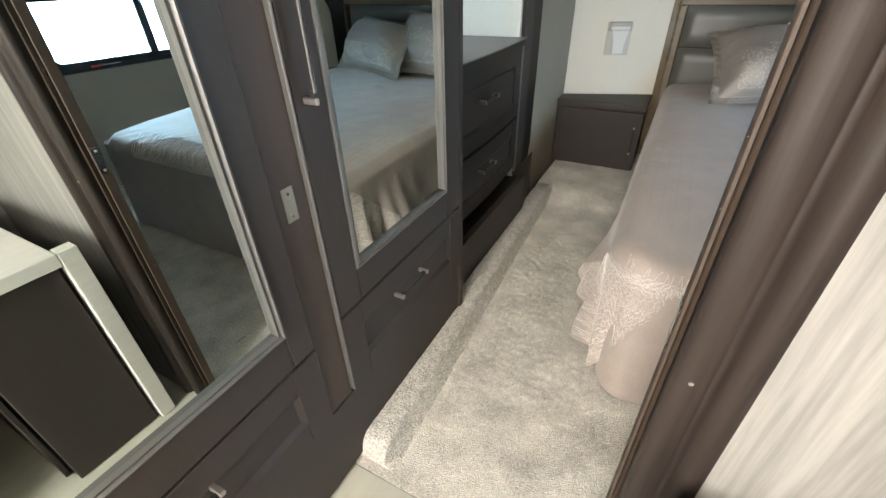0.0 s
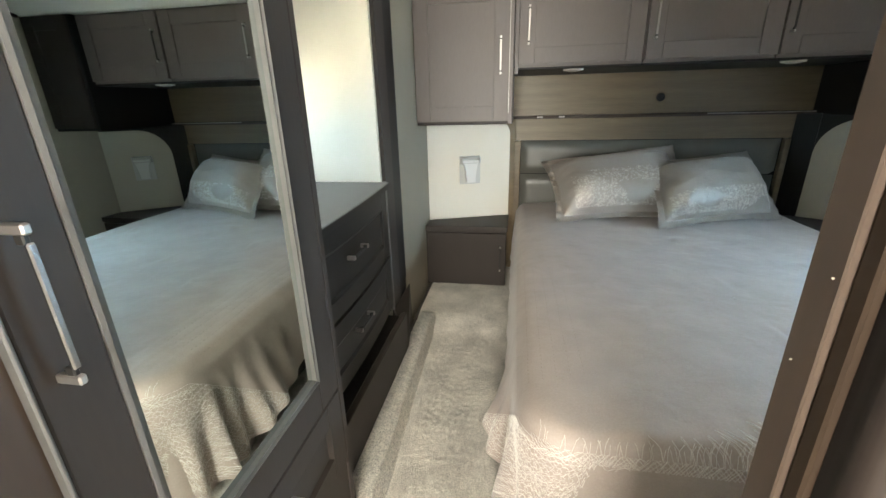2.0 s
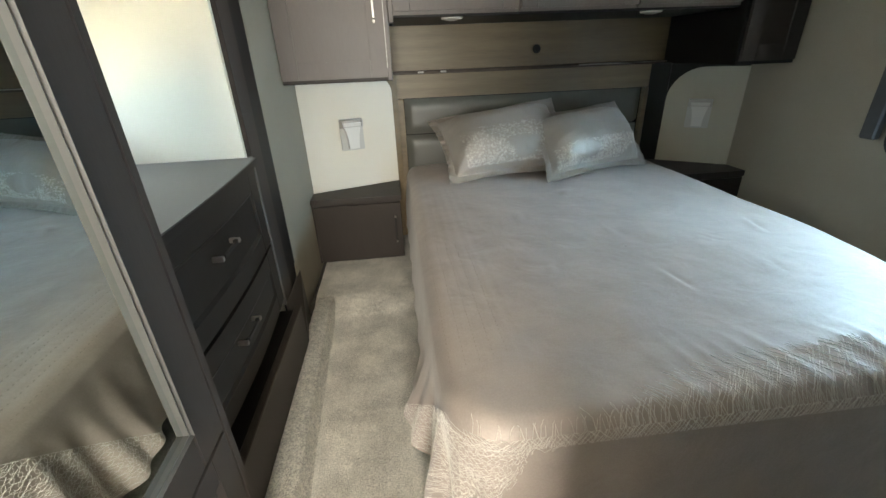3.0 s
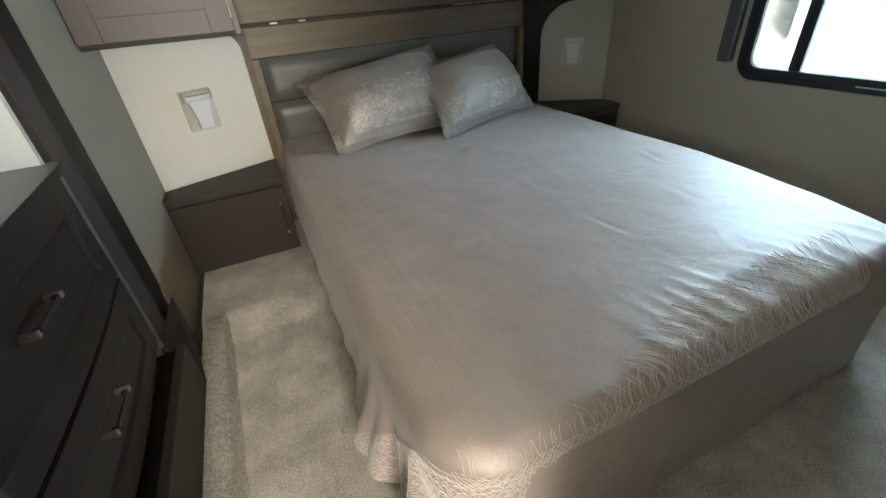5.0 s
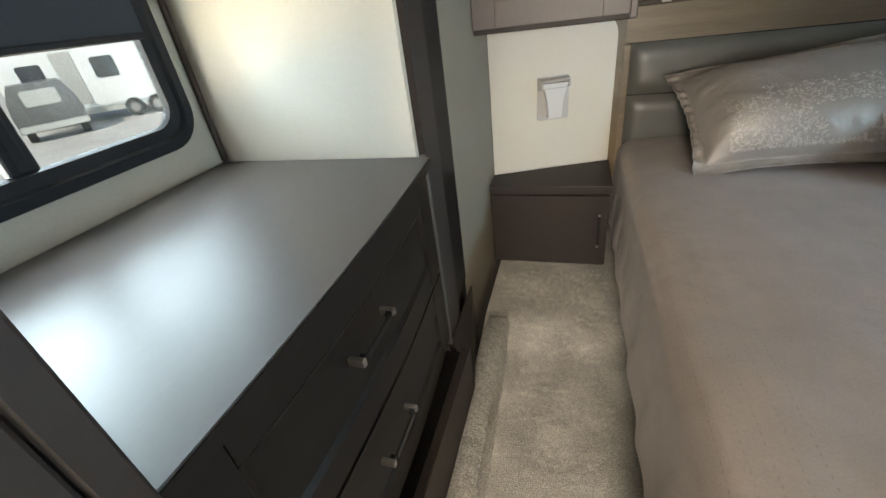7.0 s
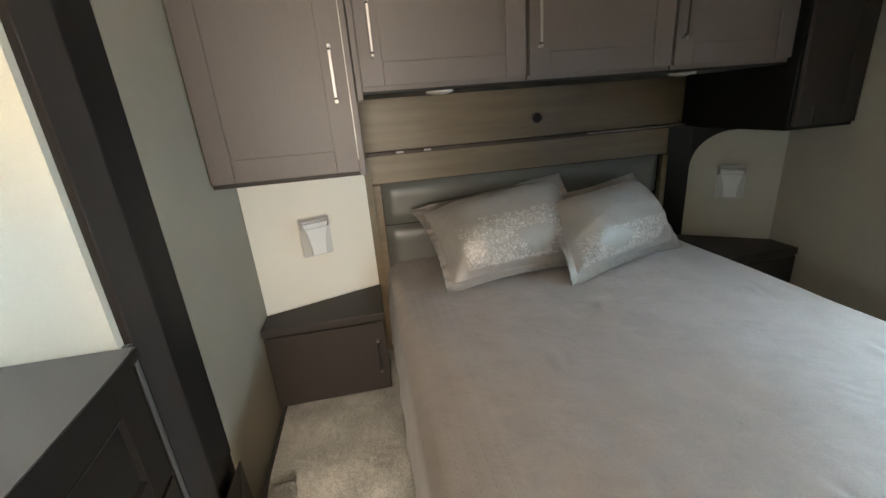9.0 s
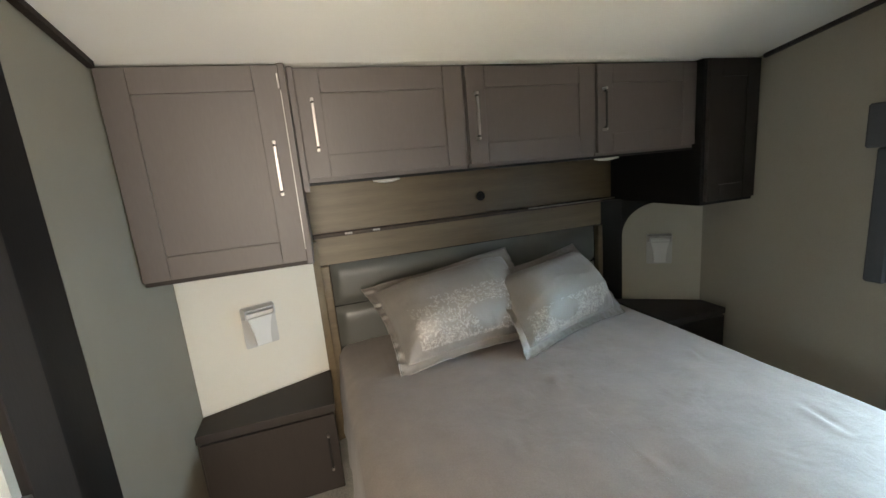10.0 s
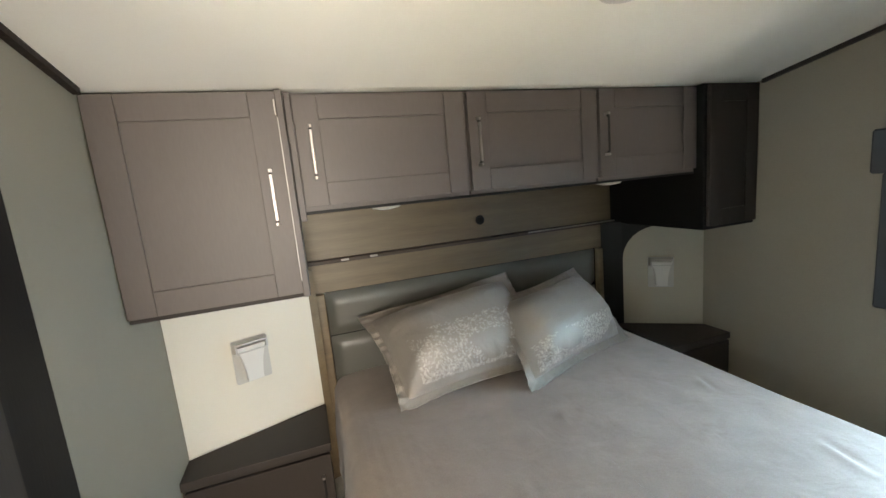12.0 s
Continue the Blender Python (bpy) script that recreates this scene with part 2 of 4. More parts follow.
def handle_bm(length, vertical=True, bar=.012, reach=.032):
    """A flat bar pull on two square feet; slot 0 is the bar, 1 its recessed joints, 2 the feet."""
    bm = bmesh.new()
    h = length / 2
    add_box(bm, -bar * .46, bar * .46, -h + .020, h - .020, reach - .006, reach, .0018)
    count = len(bm.faces)
    for s in (-1, 1):
        add_box(bm, -bar * .36, bar * .36, s * (h - .017) - .006, s * (h - .017) + .006, reach - .016, reach - .004, .0015)
        for f in list(bm.faces)[count:]:
            f.material_index = 1
        count = len(bm.faces)
        add_box(bm, -bar * .5, bar * .5, s * (h - .006) - .006, s * (h - .006) + .006, 0, reach + .001, .002)
        for f in list(bm.faces)[count:]:
            f.material_index = 2
        count = len(bm.faces)
    if not vertical:
        bm.transform(Matrix.Rotation(radians(90), 4, 'Z'))
    return bm


def pull(parent, m, length, vertical, bar_material, label="brushed nickel bar pull", **size):
    ob = part("handle", moved(handle_bm(length, vertical, **size), m), bar_material, parent, label)
    # The joints take their dark reflection from this material's colour.
    ob.data.materials.append(NICKELSHADE)
    ob.data.materials.append(STEEL)
    return ob


def rounded_loop(u0, u1, v0, v1, r, n=8):
    pts = []
    for cu, cv, a0 in ((u1 - r, v1 - r, 0), (u0 + r, v1 - r, 90), (u0 + r, v0 + r, 180), (u1 - r, v0 + r, 270)):
        for i in range(n + 1):
            a = radians(a0 + 90 * i / n)
            pts.append((cu + r * math.cos(a), cv + r * math.sin(a)))
    return pts


def ring_bm(profile):
    """A frame lofted through closed loops [(points, n)], joined in a ring."""
    bm = bmesh.new()
    rows = [[bm.verts.new((u, v, n)) for u, v in pts] for pts, n in profile]
    m = len(rows[0])
    for a, b in zip(rows, rows[1:] + rows[:1]):
        for i in range(m):
            bm.faces.new((a[i], a[(i + 1) % m], b[(i + 1) % m], b[i]))
    return bm


def slab_bm(pts, n0, n1, bevel=0.0):
    bm = bmesh.new()
    low = [bm.verts.new((u, v, n0)) for u, v in pts]
    top = [bm.verts.new((u, v, n1)) for u, v in pts]
    bm.faces.new(list(reversed(low)))
    bm.faces.new(top)
    for i in range(len(pts)):
        j = (i + 1) % len(pts)
        bm.faces.new((low[i], low[j], top[j], top[i]))
    if bevel > 0:
        bmesh.ops.bevel(bm, geom=[e for e in bm.edges if e.calc_face_angle(0) > .6], offset=bevel, segments=2, affect='EDGES', clamp_overlap=True)
    return bm


def at(m, u, v, n):
    """m with its origin moved to the world point under (u, v, n)."""
    return Matrix.Translation(m @ Vector((u, v, n))) @ m.to_3x3().to_4x4()


# ---- large structure ----
XL, XR, XS, YH, ZC, ZW = -.80, 2.26, -1.44, 4.02, 1.985, 2.25


def wall_with_opening(name, x0, x1, ya, yb, oy0, oy1, oz0, oz1, material, label):
    ob = thing(name, label, "wall", kind="structure")
    for y0, y1, z0, z1 in ((ya, oy0, 0, ZW), (oy1, yb, 0, ZW), (oy0, oy1, 0, oz0), (oy0, oy1, oz1, ZW)):
        part("wall_panel", box_bm(x0, x1, y0, y1, z0, z1), material, ob)
    return ob


def smooth(a, b, x):
    t = min(1, max(0, (x - a) / (b - a)))
    return t * t * (3 - 2 * t)


def carpet_bm(x0, x1, y0, y1, z, step=.03, amp=.003):
    bm = bmesh.new()
    nx, ny = int((x1 - x0) / step), int((y1 - y0) / step)
    g = [[bm.verts.new((x0 + (x1 - x0) * i / nx, y0 + (y1 - y0) * j / ny,
                        z + .046 * smooth(2.72, 2.98, y0 + (y1 - y0) * j / ny) + .8 * amp * noise.noise((i * step * 7, j * step * 7, z * 9)) + amp * 1.1 * noise.noise((i * step * 48, j * step * 48, 3)) + .0024 * (random.random() - .5))) for j in range(ny + 1)] for i in range(nx + 1)]
    for i in range(nx):
        for j in range(ny):
            bm.faces.new((g[i][j], g[i + 1][j], g[i + 1][j + 1], g[i][j + 1]))
    return bm


floor = thing("floor", "grey-beige cut-pile carpet over the bedroom floor", "floor", kind="structure")
part("subfloor", box_bm(-1.6, 2.4, .80, 4.2, -.06, -.008), DARK, floor)
part("carpet", carpet_bm(-.76, .10, .80, 3.98, 0, .010), CARPET, floor, "grey-beige carpet with brushed pile", smooth=True)
part("carpet", carpet_bm(.10, XR, .80, 3.98, 0, .03), CARPET, floor, "grey-beige carpet round the foot of the bed", smooth=True)


def ledge_bm(x0, x1, y0, y1, z1, r, axis):
    """A carpeted low step with a soft rounded nose, its nose towards +x (axis x) or towards -y (axis y)."""
    prof = [(0, 0), (0, z1)]
    n = 7
    depth = (x1 - x0) if axis == 'x' else (y1 - y0)
    for i in range(n + 1):
        a = radians(90 - 100 * i / n)
        prof.append((depth - r - .018 + r * math.cos(a), z1 - r + r * math.sin(a)))
    prof += [(depth - .004, .004), (depth + .004, -.004)]
    bm = bmesh.new()
    length = (y1 - y0) if axis == 'x' else (x1 - x0)
    m = max(4, int(length / .010))
    rows = []
    for k in range(m + 1):
        s = length * k / m
        wob = .004 * noise.noise((s * 6, 1, depth * 7))
        round_end = min(1.0, math.sqrt(max(0.0, 1 - max(0, (.05 - s) / .05) ** 2)))
        row = []
        for d, z in prof:
            jit = .0034 * noise.noise((s * 70, d * 110, z * 110)) + .0022 * (random.random() - .5)
            zz = z * (.15 + .85 * round_end) * (1 - .25 * smooth(length - .20, length, s)) + (jit + wob * .5 if z > .01 else 0)
            d *= 1 + .42 * smooth(1.5, 0, s) - .16 * smooth(1.2, length, s)
            row.append(bm.verts.new((x0 + d + wob + jit, y0 + s, zz)) if axis == 'x' else bm.verts.new((x0 + s, y1 - d - wob - jit, zz)))
        rows.append(row)
    for a, b in zip(rows, rows[1:]):
        for i in range(len(prof) - 1):
            bm.faces.new((a[i], a[i + 1], b[i + 1], b[i]))
    bm.faces.new(rows[0])
    bm.faces.new(list(reversed(rows[-1])))
    return bm


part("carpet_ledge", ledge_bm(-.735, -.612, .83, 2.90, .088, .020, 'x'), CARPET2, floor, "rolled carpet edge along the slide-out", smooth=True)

hall_floor = structure("hall_floor", box_bm(-1.6, 2.4, -1.6, .80, -.06, -.004), VINYL, "pale vinyl plank floor of the passage", "floor")


def ceiling_z(y):
    """The ceiling slopes down towards the head of the bed."""
    return ZC + .20 * min(1.03, max(0.0, 3.27 - y))


def sweep_bm(x0, x1, ys, drop, lift):
    """A bar across x0 to x1 that follows the ceiling along ys, from drop below it to lift above it."""
    bm = bmesh.new()
    rows = [[bm.verts.new(p) for p in ((x0, y, ceiling_z(y) - drop), (x1, y, ceiling_z(y) - drop), (x1, y, ceiling_z(y) + lift), (x0, y, ceiling_z(y) + lift))] for y in ys]
    bm.faces.new(rows[0])
    bm.faces.new(list(reversed(rows[-1])))
    for a, b in zip(rows, rows[1:]):
        for k in range(4):
            bm.faces.new((a[k], b[k], b[(k + 1) % 4], a[(k + 1) % 4]))
    return bm


structure("ceiling", sweep_bm(-1.6, 2.4, (-1.7, 2.24, 3.27, 4.2), 0, .30), CEIL, "off-white vinyl ceiling sloping down over the bed", "ceiling")
structure("slide_ceiling", box_bm(XS, -.79, 1.54, 2.45, 1.895, 1.93), CEIL, "off-white ceiling of the slide-out over the dresser", "ceiling")
structure("wall_north", box_bm(-1.6, 2.4, YH, YH + .06, 0, ZC), DARKER, "dark end wall behind the bed")
structure("wall_west", box_bm(XL - .06, XL, 2.80, YH, 0, ZW), WALL, "khaki textured vinyl wall beside the nightstand")
wall_with_opening("wall_east", XR, XR + .06, -1.6, YH, 1.63, 2.585, .80, 1.63, WALL, "khaki textured vinyl wall with the bed window")
wall_with_opening("wall_slide", XS - .05, XS, -1.6, 2.5, 1.41, 2.38, 1.11, 1.772, TAN, "vinyl wall of the slide-out with its window, darker than cream")
structure("wall_slide_end", box_bm(XS, -.80, 2.455, 2.50, 0, ZW), CREAM, "cream vinyl end wall of the slide-out")
structure("slide_corner_trim", box_bm(XS + .0005, XS + .016, 2.437, 2.4545, 1.002, 1.894, .004), RAWDARK, "slim brown corner bead of the slide-out", "trim")
# Added out of view to close off the passage.
structure("wall_south", box_bm(-1.6, 2.4, -1.66, -1.6, 0, ZW), CREAM, "unseen cream wall added to close off the passage")
partition = thing("wall_partition", "pale grey wood-grain partition beside the bedroom doorway", "wall", kind="structure")
part("wall_panel", box_bm(.075, 2.4, .735, .79, 0, ZW), GREYWOOD, partition)
structure("wall_hall_east", box_bm(.75, .80, -1.6, .735, 0, ZW), GREYWOOD, "pale grey wood-grain wall of the passage")

# doorway casing: stepped mouldings, raw edge strip with staples
jamb = thing("door_casing", "dark brown vinyl-wrapped door casing with a raw stapled edge", "door frame", kind="structure")
part("jamb_edge", box_bm(-.012, .028, .782, .806, 0, ZW, .001), RAWDARK, jamb, "dark brown stapled jamb edge")
part("raw_strip", box_bm(-.008, .030, .770, .7818, 0, ZW, .0015), RAWEDGE, jamb, "raw tan fibreboard strip")
prof = [(-.003, .7695), (-.003, .750)]
prof += [(-.003 + .043 * k / 12, .750 - .010 * math.sin(math.pi * k / 12) ** .6) for k in range(1, 12)]
prof += [(.040, .7515)] + [(.040 + .048 * k / 14, .7515 - .026 * math.sin(math.pi * (k / 14) ** .8) ** .7) for k in range(1, 14)] + [(.088, .752), (.088, .7695)]
part("casing", prism_bm(list(reversed(prof)), 0, ZW), CASING, jamb, "moulded brown wood-grain casing", smooth=True)
bm = bmesh.new()
rng = random.Random(5)
for k in range(15):
    z = .55 + k * .072 + rng.uniform(-.012, .012)
    w, h = rng.uniform(.0003, .0006), rng.uniform(.0005, .0012)
    y = .7822 + rng.uniform(-.001, .004) if k % 3 else .797
    add_box(bm, y, y + w, z, z + h, 0, .0012, 0)
part("staple_marks", moved(bm, Matrix.Translation((-.0125, 0, 0)) @ WESTWARD @ Matrix.Diagonal((-1, 1, 1, 1))), BEIGEP, jamb, "pale staple and glue specks")
bm = bmesh.new()
bmesh.ops.create_cone(bm, cap_ends=True, segments=12, radius1=.004, radius2=.003, depth=.003)
part("screw", moved(bm, Matrix.Translation((.018, .7405, .84)) @ Matrix.Rotation(radians(90), 4, 'X')), STEEL, jamb, "small bright screw head")

plate = part("strike_plate", box_bm(-.0138, -.0122, .7835, .804, .847, .916, .0006), STEEL2, jamb, "small metal strike plate")
for z in (.856, .907):
    part("screw", box_bm(-.0150, -.0139, .791, .797, z - .003, z + .003, .001), STEEL, plate)

# slide-out surround
surround = thing("slide_surround", "dark brown trim boards framing the slide-out opening", "trim", kind="structure")
part("stile", box_bm(-.84, -.782, 2.478, 2.61, .30, ZW, .002), DARK, surround)
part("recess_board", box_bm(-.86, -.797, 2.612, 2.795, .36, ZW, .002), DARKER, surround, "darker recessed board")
part("header", box_bm(-.84, -.785, 1.537, 2.477, 1.90, ZW, .002), DARK, surround)
part("edge_strip", box_bm(-.79, -.772, 2.446, 2.462, .315, 1.0, .002), FRAME, surround, "thin pale metal edge strip")
part("base_board", box_bm(-.74, -.712, .80, 2.462, 0, .30, .003), DARK, surround, "dark base board under the slide-out")
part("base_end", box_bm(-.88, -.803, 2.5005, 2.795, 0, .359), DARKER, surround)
# Near-black colour puts the shadow of the gap onto the board's top.
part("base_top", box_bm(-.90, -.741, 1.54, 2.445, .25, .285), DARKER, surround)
bm = bmesh.new()
ends = [[bm.verts.new((x, y, z)) for x, z in ((-.781, 0), (-.712 - e, 0), (-.712 - e, .12), (-.778, .312), (-.781, .312))] for y, e in ((2.4635, 0), (2.797, .062))]
bm.faces.new(ends[0])
bm.faces.new(list(reversed(ends[1])))
for k in range(5):
    bm.faces.new((ends[0][k], ends[1][k], ends[1][(k + 1) % 5], ends[0][(k + 1) % 5]))
part("base_return", bm, DARK, surround, "sloping brown board at the foot of the surround")
for xa, xb, ya, yb in ((XL, XL + .022, 1.55, 3.24), (XR - .022, XR, .80, 3.24)):
    part("ceiling_bead", sweep_bm(xa, xb, (ya, 2.24, yb), .020, .004), CASING, surround, "slim dark ceiling bead")


# ---- wardrobe with two mirror doors, and the drawers under them ----
def mirror_door(parent, y0, y1, z0, z1, gy0, gy1, gz0, gz1, x, label):
    door = part("door", box_bm(x - .022, x - .016, y0 + .001, y1 - .001, z0 + .001, z1 - .001), DARK, parent, label)
    for name, a, b, c, d in (("stile", y0, gy0 - .014, z0, z1), ("stile", gy1 + .014, y1, z0, z1), ("rail", gy0 - .0136, gy1 + .0136, gz1 + .014, z1), ("rail", gy0 - .0136, gy1 + .0136, z0, gz0 - .014)):
        part(name, box_bm(x - .0158, x if name == "stile" else x - .0004, a, b, c, d, .003), DARK, door)
    frame_bm = ring_bm([([(gy0 - .015, gz0 - .015), (gy1 + .015, gz0 - .015), (gy1 + .015, gz1 + .015), (gy0 - .015, gz1 + .015)], -.004),
                        ([(gy0 - .015, gz0 - .015), (gy1 + .015, gz0 - .015), (gy1 + .015, gz1 + .015), (gy0 - .015, gz1 + .015)], .003),
                        ([(gy0 - .010, gz0 - .010), (gy1 + .010, gz0 - .010), (gy1 + .010, gz1 + .010), (gy0 - .010, gz1 + .010)], .006),
                        ([(gy0 - .006, gz0 - .006), (gy1 + .006, gz0 - .006), (gy1 + .006, gz1 + .006), (gy0 - .006, gz1 + .006)], .000),
                        ([(gy0, gz0), (gy1, gz0), (gy1, gz1), (gy0, gz1)], .003),
                        ([(gy0, gz0), (gy1, gz0), (gy1, gz1), (gy0, gz1)], -.010)])
    part("mirror_frame", moved(frame_bm, Matrix.Translation((x, 0, 0)) @ EASTWARD), FRAME, door, "champagne metal bead round the mirror")
    part("mirror_glass", box_bm(x - .014, x - .009, gy0 - .005, gy1 + .005, gz0 - .005, gz1 + .005), MIRROR, door, "clear silvered mirror")
    return door


wardrobe = thing("wardrobe", "dark grey-brown wardrobe with tall mirrored doors and drawers", "wardrobe")
part("carcass", box_bm(XS + .002, -.682, .06, 1.535, .02, 2.17), DARK, wardrobe)
part("far_stile", box_bm(-.6818, -.660, 1.509, 1.5352, .02, 2.16, .003), DARK, wardrobe)
part("middle_stile", box_bm(-.6818, -.672, .765, .848, .02, 2.16, .002), RAWDARK, wardrobe, "dark brown stile with a catch plate")
doorA = mirror_door(wardrobe, .10, .760, .552, 1.90, .19, .684, .660, 1.80, -.660, "near mirrored door")
doorB = mirror_door(wardrobe, .852, 1.5075, .566, 1.90, .950, 1.393, .676, 1.80, -.660, "mirrored door beside the dresser")
part("door_edge", box_bm(-.6815, -.6585, .8455, .8515, .31, 1.90, .002), FRAME, wardrobe, "pale edge band of the door")
pull(doorB, Matrix.Translation((-.66, .878, 1.158)) @ EASTWARD, .185, True, STEEL2, bar=.0095)
pull(doorA, Matrix.Translation((-.66, .145, 1.168)) @ EASTWARD, .185, True, STEEL2, bar=.0095)
for y0, y1, z0, z1 in ((.10, .760, .30, .545), (.852, 1.505, .30, .559)):
    drawer = shaker("drawer", wardrobe, "framed drawer front", DARK, Matrix.Translation((-.682, 0, 0)) @ EASTWARD, y0, y1, z0, z1, .075, .072, .022, .010, cove=.012)
    c = (y0 + y1) / 2
    pull(drawer, Matrix.Translation((-.660, c - .035, z0 + .178)) @ EASTWARD, .15, False, NICKELSHADE)
part("plinth", box_bm(-.682, -.668, .06, 1.535, .02, .296, .002), DARK, wardrobe)
outlet = thing("latch_plate", "dull nickel catch plate screwed to the dark wardrobe stile", "catch plate")
part("plate", box_bm(-.672, -.6695, .786, .814, .862, .932, .0006), PLATE, outlet)
for z in (.874, .920):
    part("screw", box_bm(-.6694, -.6680, .797, .803, z - .003, z + .003, .001), STEEL2, outlet, "small screw head")

# ---- dresser with a bowed front ----
dresser = thing("dresser", "dark bow-front two-drawer dresser with a grey-brown top", "dresser")
DY0, DY1 = 1.537, 2.445
part("carcass", box_bm(XS + .003, -.80, DY0, DY1, .355, .971), DARKER, dresser)
bm = bmesh.new()
n = 24
front = [(-.757 + .022 * (1 - ((DY0 + (DY1 - DY0) * i / n - 1.85) / .60) ** 2), DY0 + (DY1 - DY0) * i / n) for i in range(n + 1)]
outline = [(XS + .002, DY1), (XS + .002, DY0)] + front
part("top", prism_bm(outline, .972, 1.0, .006), TOPMAT, dresser, "smooth grey-brown laminate top")
part("edge_band", prism_bm([(x + .0025, y) for x, y in front] + [(x - .004, y) for x, y in reversed(front)], .9725, .9965, .001), WALNUT, dresser, "dark brown front edge of the top")
for z0, z1, hz in ((.640, .966, .818), (.357, .628, .522)):
    drawer = shaker("drawer", dresser, "dark bowed drawer front", WALNUT, Matrix.Translation((-.80, 0, 0)) @ EASTWARD, DY0 + .004, DY1 - .006, z0, z1, .10, .075, .022, .008, 16, (DY0 - .03, DY1 + .03, .026), .012)
    pull(drawer, Matrix.Translation((-.7535, 1.948, hz + .012)) @ EASTWARD, .15, False, NICKELSHADE, "nickel bar pull, dark reflection coloured into its bar", bar=.016)
# Near-black back of the gap, its shadow put into the colour.
part("toe_panel", box_bm(XS + .003, -.93, DY0, DY1, .286, .354), DARKER, dresser)


# ---- windows ----
def caravan_window(name, wall_x, m, u0, u1, v0, v1, mullion, label, lever):
    """A black rounded caravan window in the opening; u along the wall, v up, out into the room."""
    win = thing(name, label, "window", kind="structure")
    o = Matrix.Translation((wall_x, 0, 0)) @ m
    r = .095
    prof = [(rounded_loop(u0, u1, v0, v1, r), 0.002), (rounded_loop(u0 + .004, u1 - .004, v0 + .004, v1 - .004, r), .014), (rounded_loop(u0 + .03, u1 - .03, v0 + .03, v1 - .03, r * .8), .018),
            (rounded_loop(u0 + .036, u1 - .036, v0 + .036, v1 - .036, r * .78), .006), (rounded_loop(u0 + .062, u1 - .062, v0 + .062, v1 - .062, r * .62), .004),
            (rounded_loop(u0 + .066, u1 - .066, v0 + .066, v1 - .066, r * .6), -.013), (rounded_loop(u0 + .03, u1 - .03, v0 + .03, v1 - .03, r * .8), -.016)]
    part("window_frame", moved(ring_bm(prof), o), BLACK, win, "black rounded window frame")
    glass = part("pane", moved(slab_bm(rounded_loop(u0 + .05, u1 - .05, v0 + .05, v1 - .05, r * .6), -.010, -.006), o), PANE, win, "clear window glass")
    glass.visible_shadow = False
    if mullion:
        bm = bmesh.new()
        add_box(bm, mullion - .028, mullion + .028, v0 + .066, v1 - .066, -.021, .006, .004)
        add_box(bm, mullion - .012, mullion + .012, v0 + .07, v1 - .07, .0062, .012, .003)
        part("mullion", moved(bm, o), BLACK, win, "black centre bar of the sliding pane")
    if lever:
        bm = bmesh.new()
        add_box(bm, lever - .16, lever - .04, v0 + .028, v0 + .034, .0185, .0225, .001)
        part("latch_bar", moved(bm, o), STEEL, win, "thin metal latch rod")
        bm = bmesh.new()
        add_box(bm, lever - .04, lever + .03, v0 + .024, v0 + .036, .0185, .026, .002)
        part("latch_lever", moved(bm, o), REDP, win, "small red emergency latch")
        bm = bmesh.new()
        add_box(bm, lever + .28, lever + .30, v0 + .060, v0 + .082, .0065, .012, .002)
        part("latch_tab", moved(bm, o), REDP, win, "small red latch tab")
    return win, o


win_w, ow = caravan_window("window_1", XS, EASTWARD, 1.385, 2.402, 1.082, 1.80, 1.965, "black-framed sliding caravan window over the dresser", 0)
shade = thing("roller_shade", "navy night shade pulled half down over the window", "window shade")
part("fabric", moved(slab_bm(rounded_loop(1.44, 2.345, 1.365, 1.80, .005, 2), .0185, .021), ow), SHADE, shade)
bm = bmesh.new()
add_box(bm, 1.435, 2.35, 1.352, 1.368, .016, .026, .003)
part("bottom_bar", moved(bm, ow), BLACK, shade, "black bottom bar")
bm = bmesh.new()
add_box(bm, 1.42, 2.37, 1.80, 1.87, .0, .06, .006)
part("cassette", moved(bm, ow), BLACK, shade, "black roller cassette")

win_e, oe = caravan_window("window_2", XR, WESTWARD, -2.61, -1.605, .775, 1.655, -2.32, "black-framed caravan window beside the bed", -1.88)
shade2 = thing("roller_shade", "navy night shade pulled partly down beside the bed", "window shade")
part("fabric", moved(slab_bm(rounded_loop(-2.555, -1.66, 1.195, 1.645, .005, 2), .0185, .021), oe), SHADE, shade2)
bm = bmesh.new()
add_box(bm, -2.56, -1.655, 1.182, 1.198, .016, .026, .003)
part("bottom_bar", moved(bm, oe), BLACK, shade2, "black bottom bar")
valance = thing("window_valance", "dark grey padded valance with side legs round the window", "valance")
bm = bmesh.new()
add_box(bm, -2.725, -1.44, 1.468, 1.655, .028, .11, .008)
part("valance_box", moved(bm, oe), SLATE, valance)
for a, b in ((-2.712, -2.635), (-1.54, -1.46)):
    bm = bmesh.new()
    add_box(bm, a, b, .858, 1.467, .0005, .045, .008)
    part("side_leg", moved(bm, oe), SLATE, valance, "dark grey padded side leg")


# ---- bed ----
BX0, BX1, BY0, BY1, BZ = -.135, 1.635, 1.422, 3.955, .545


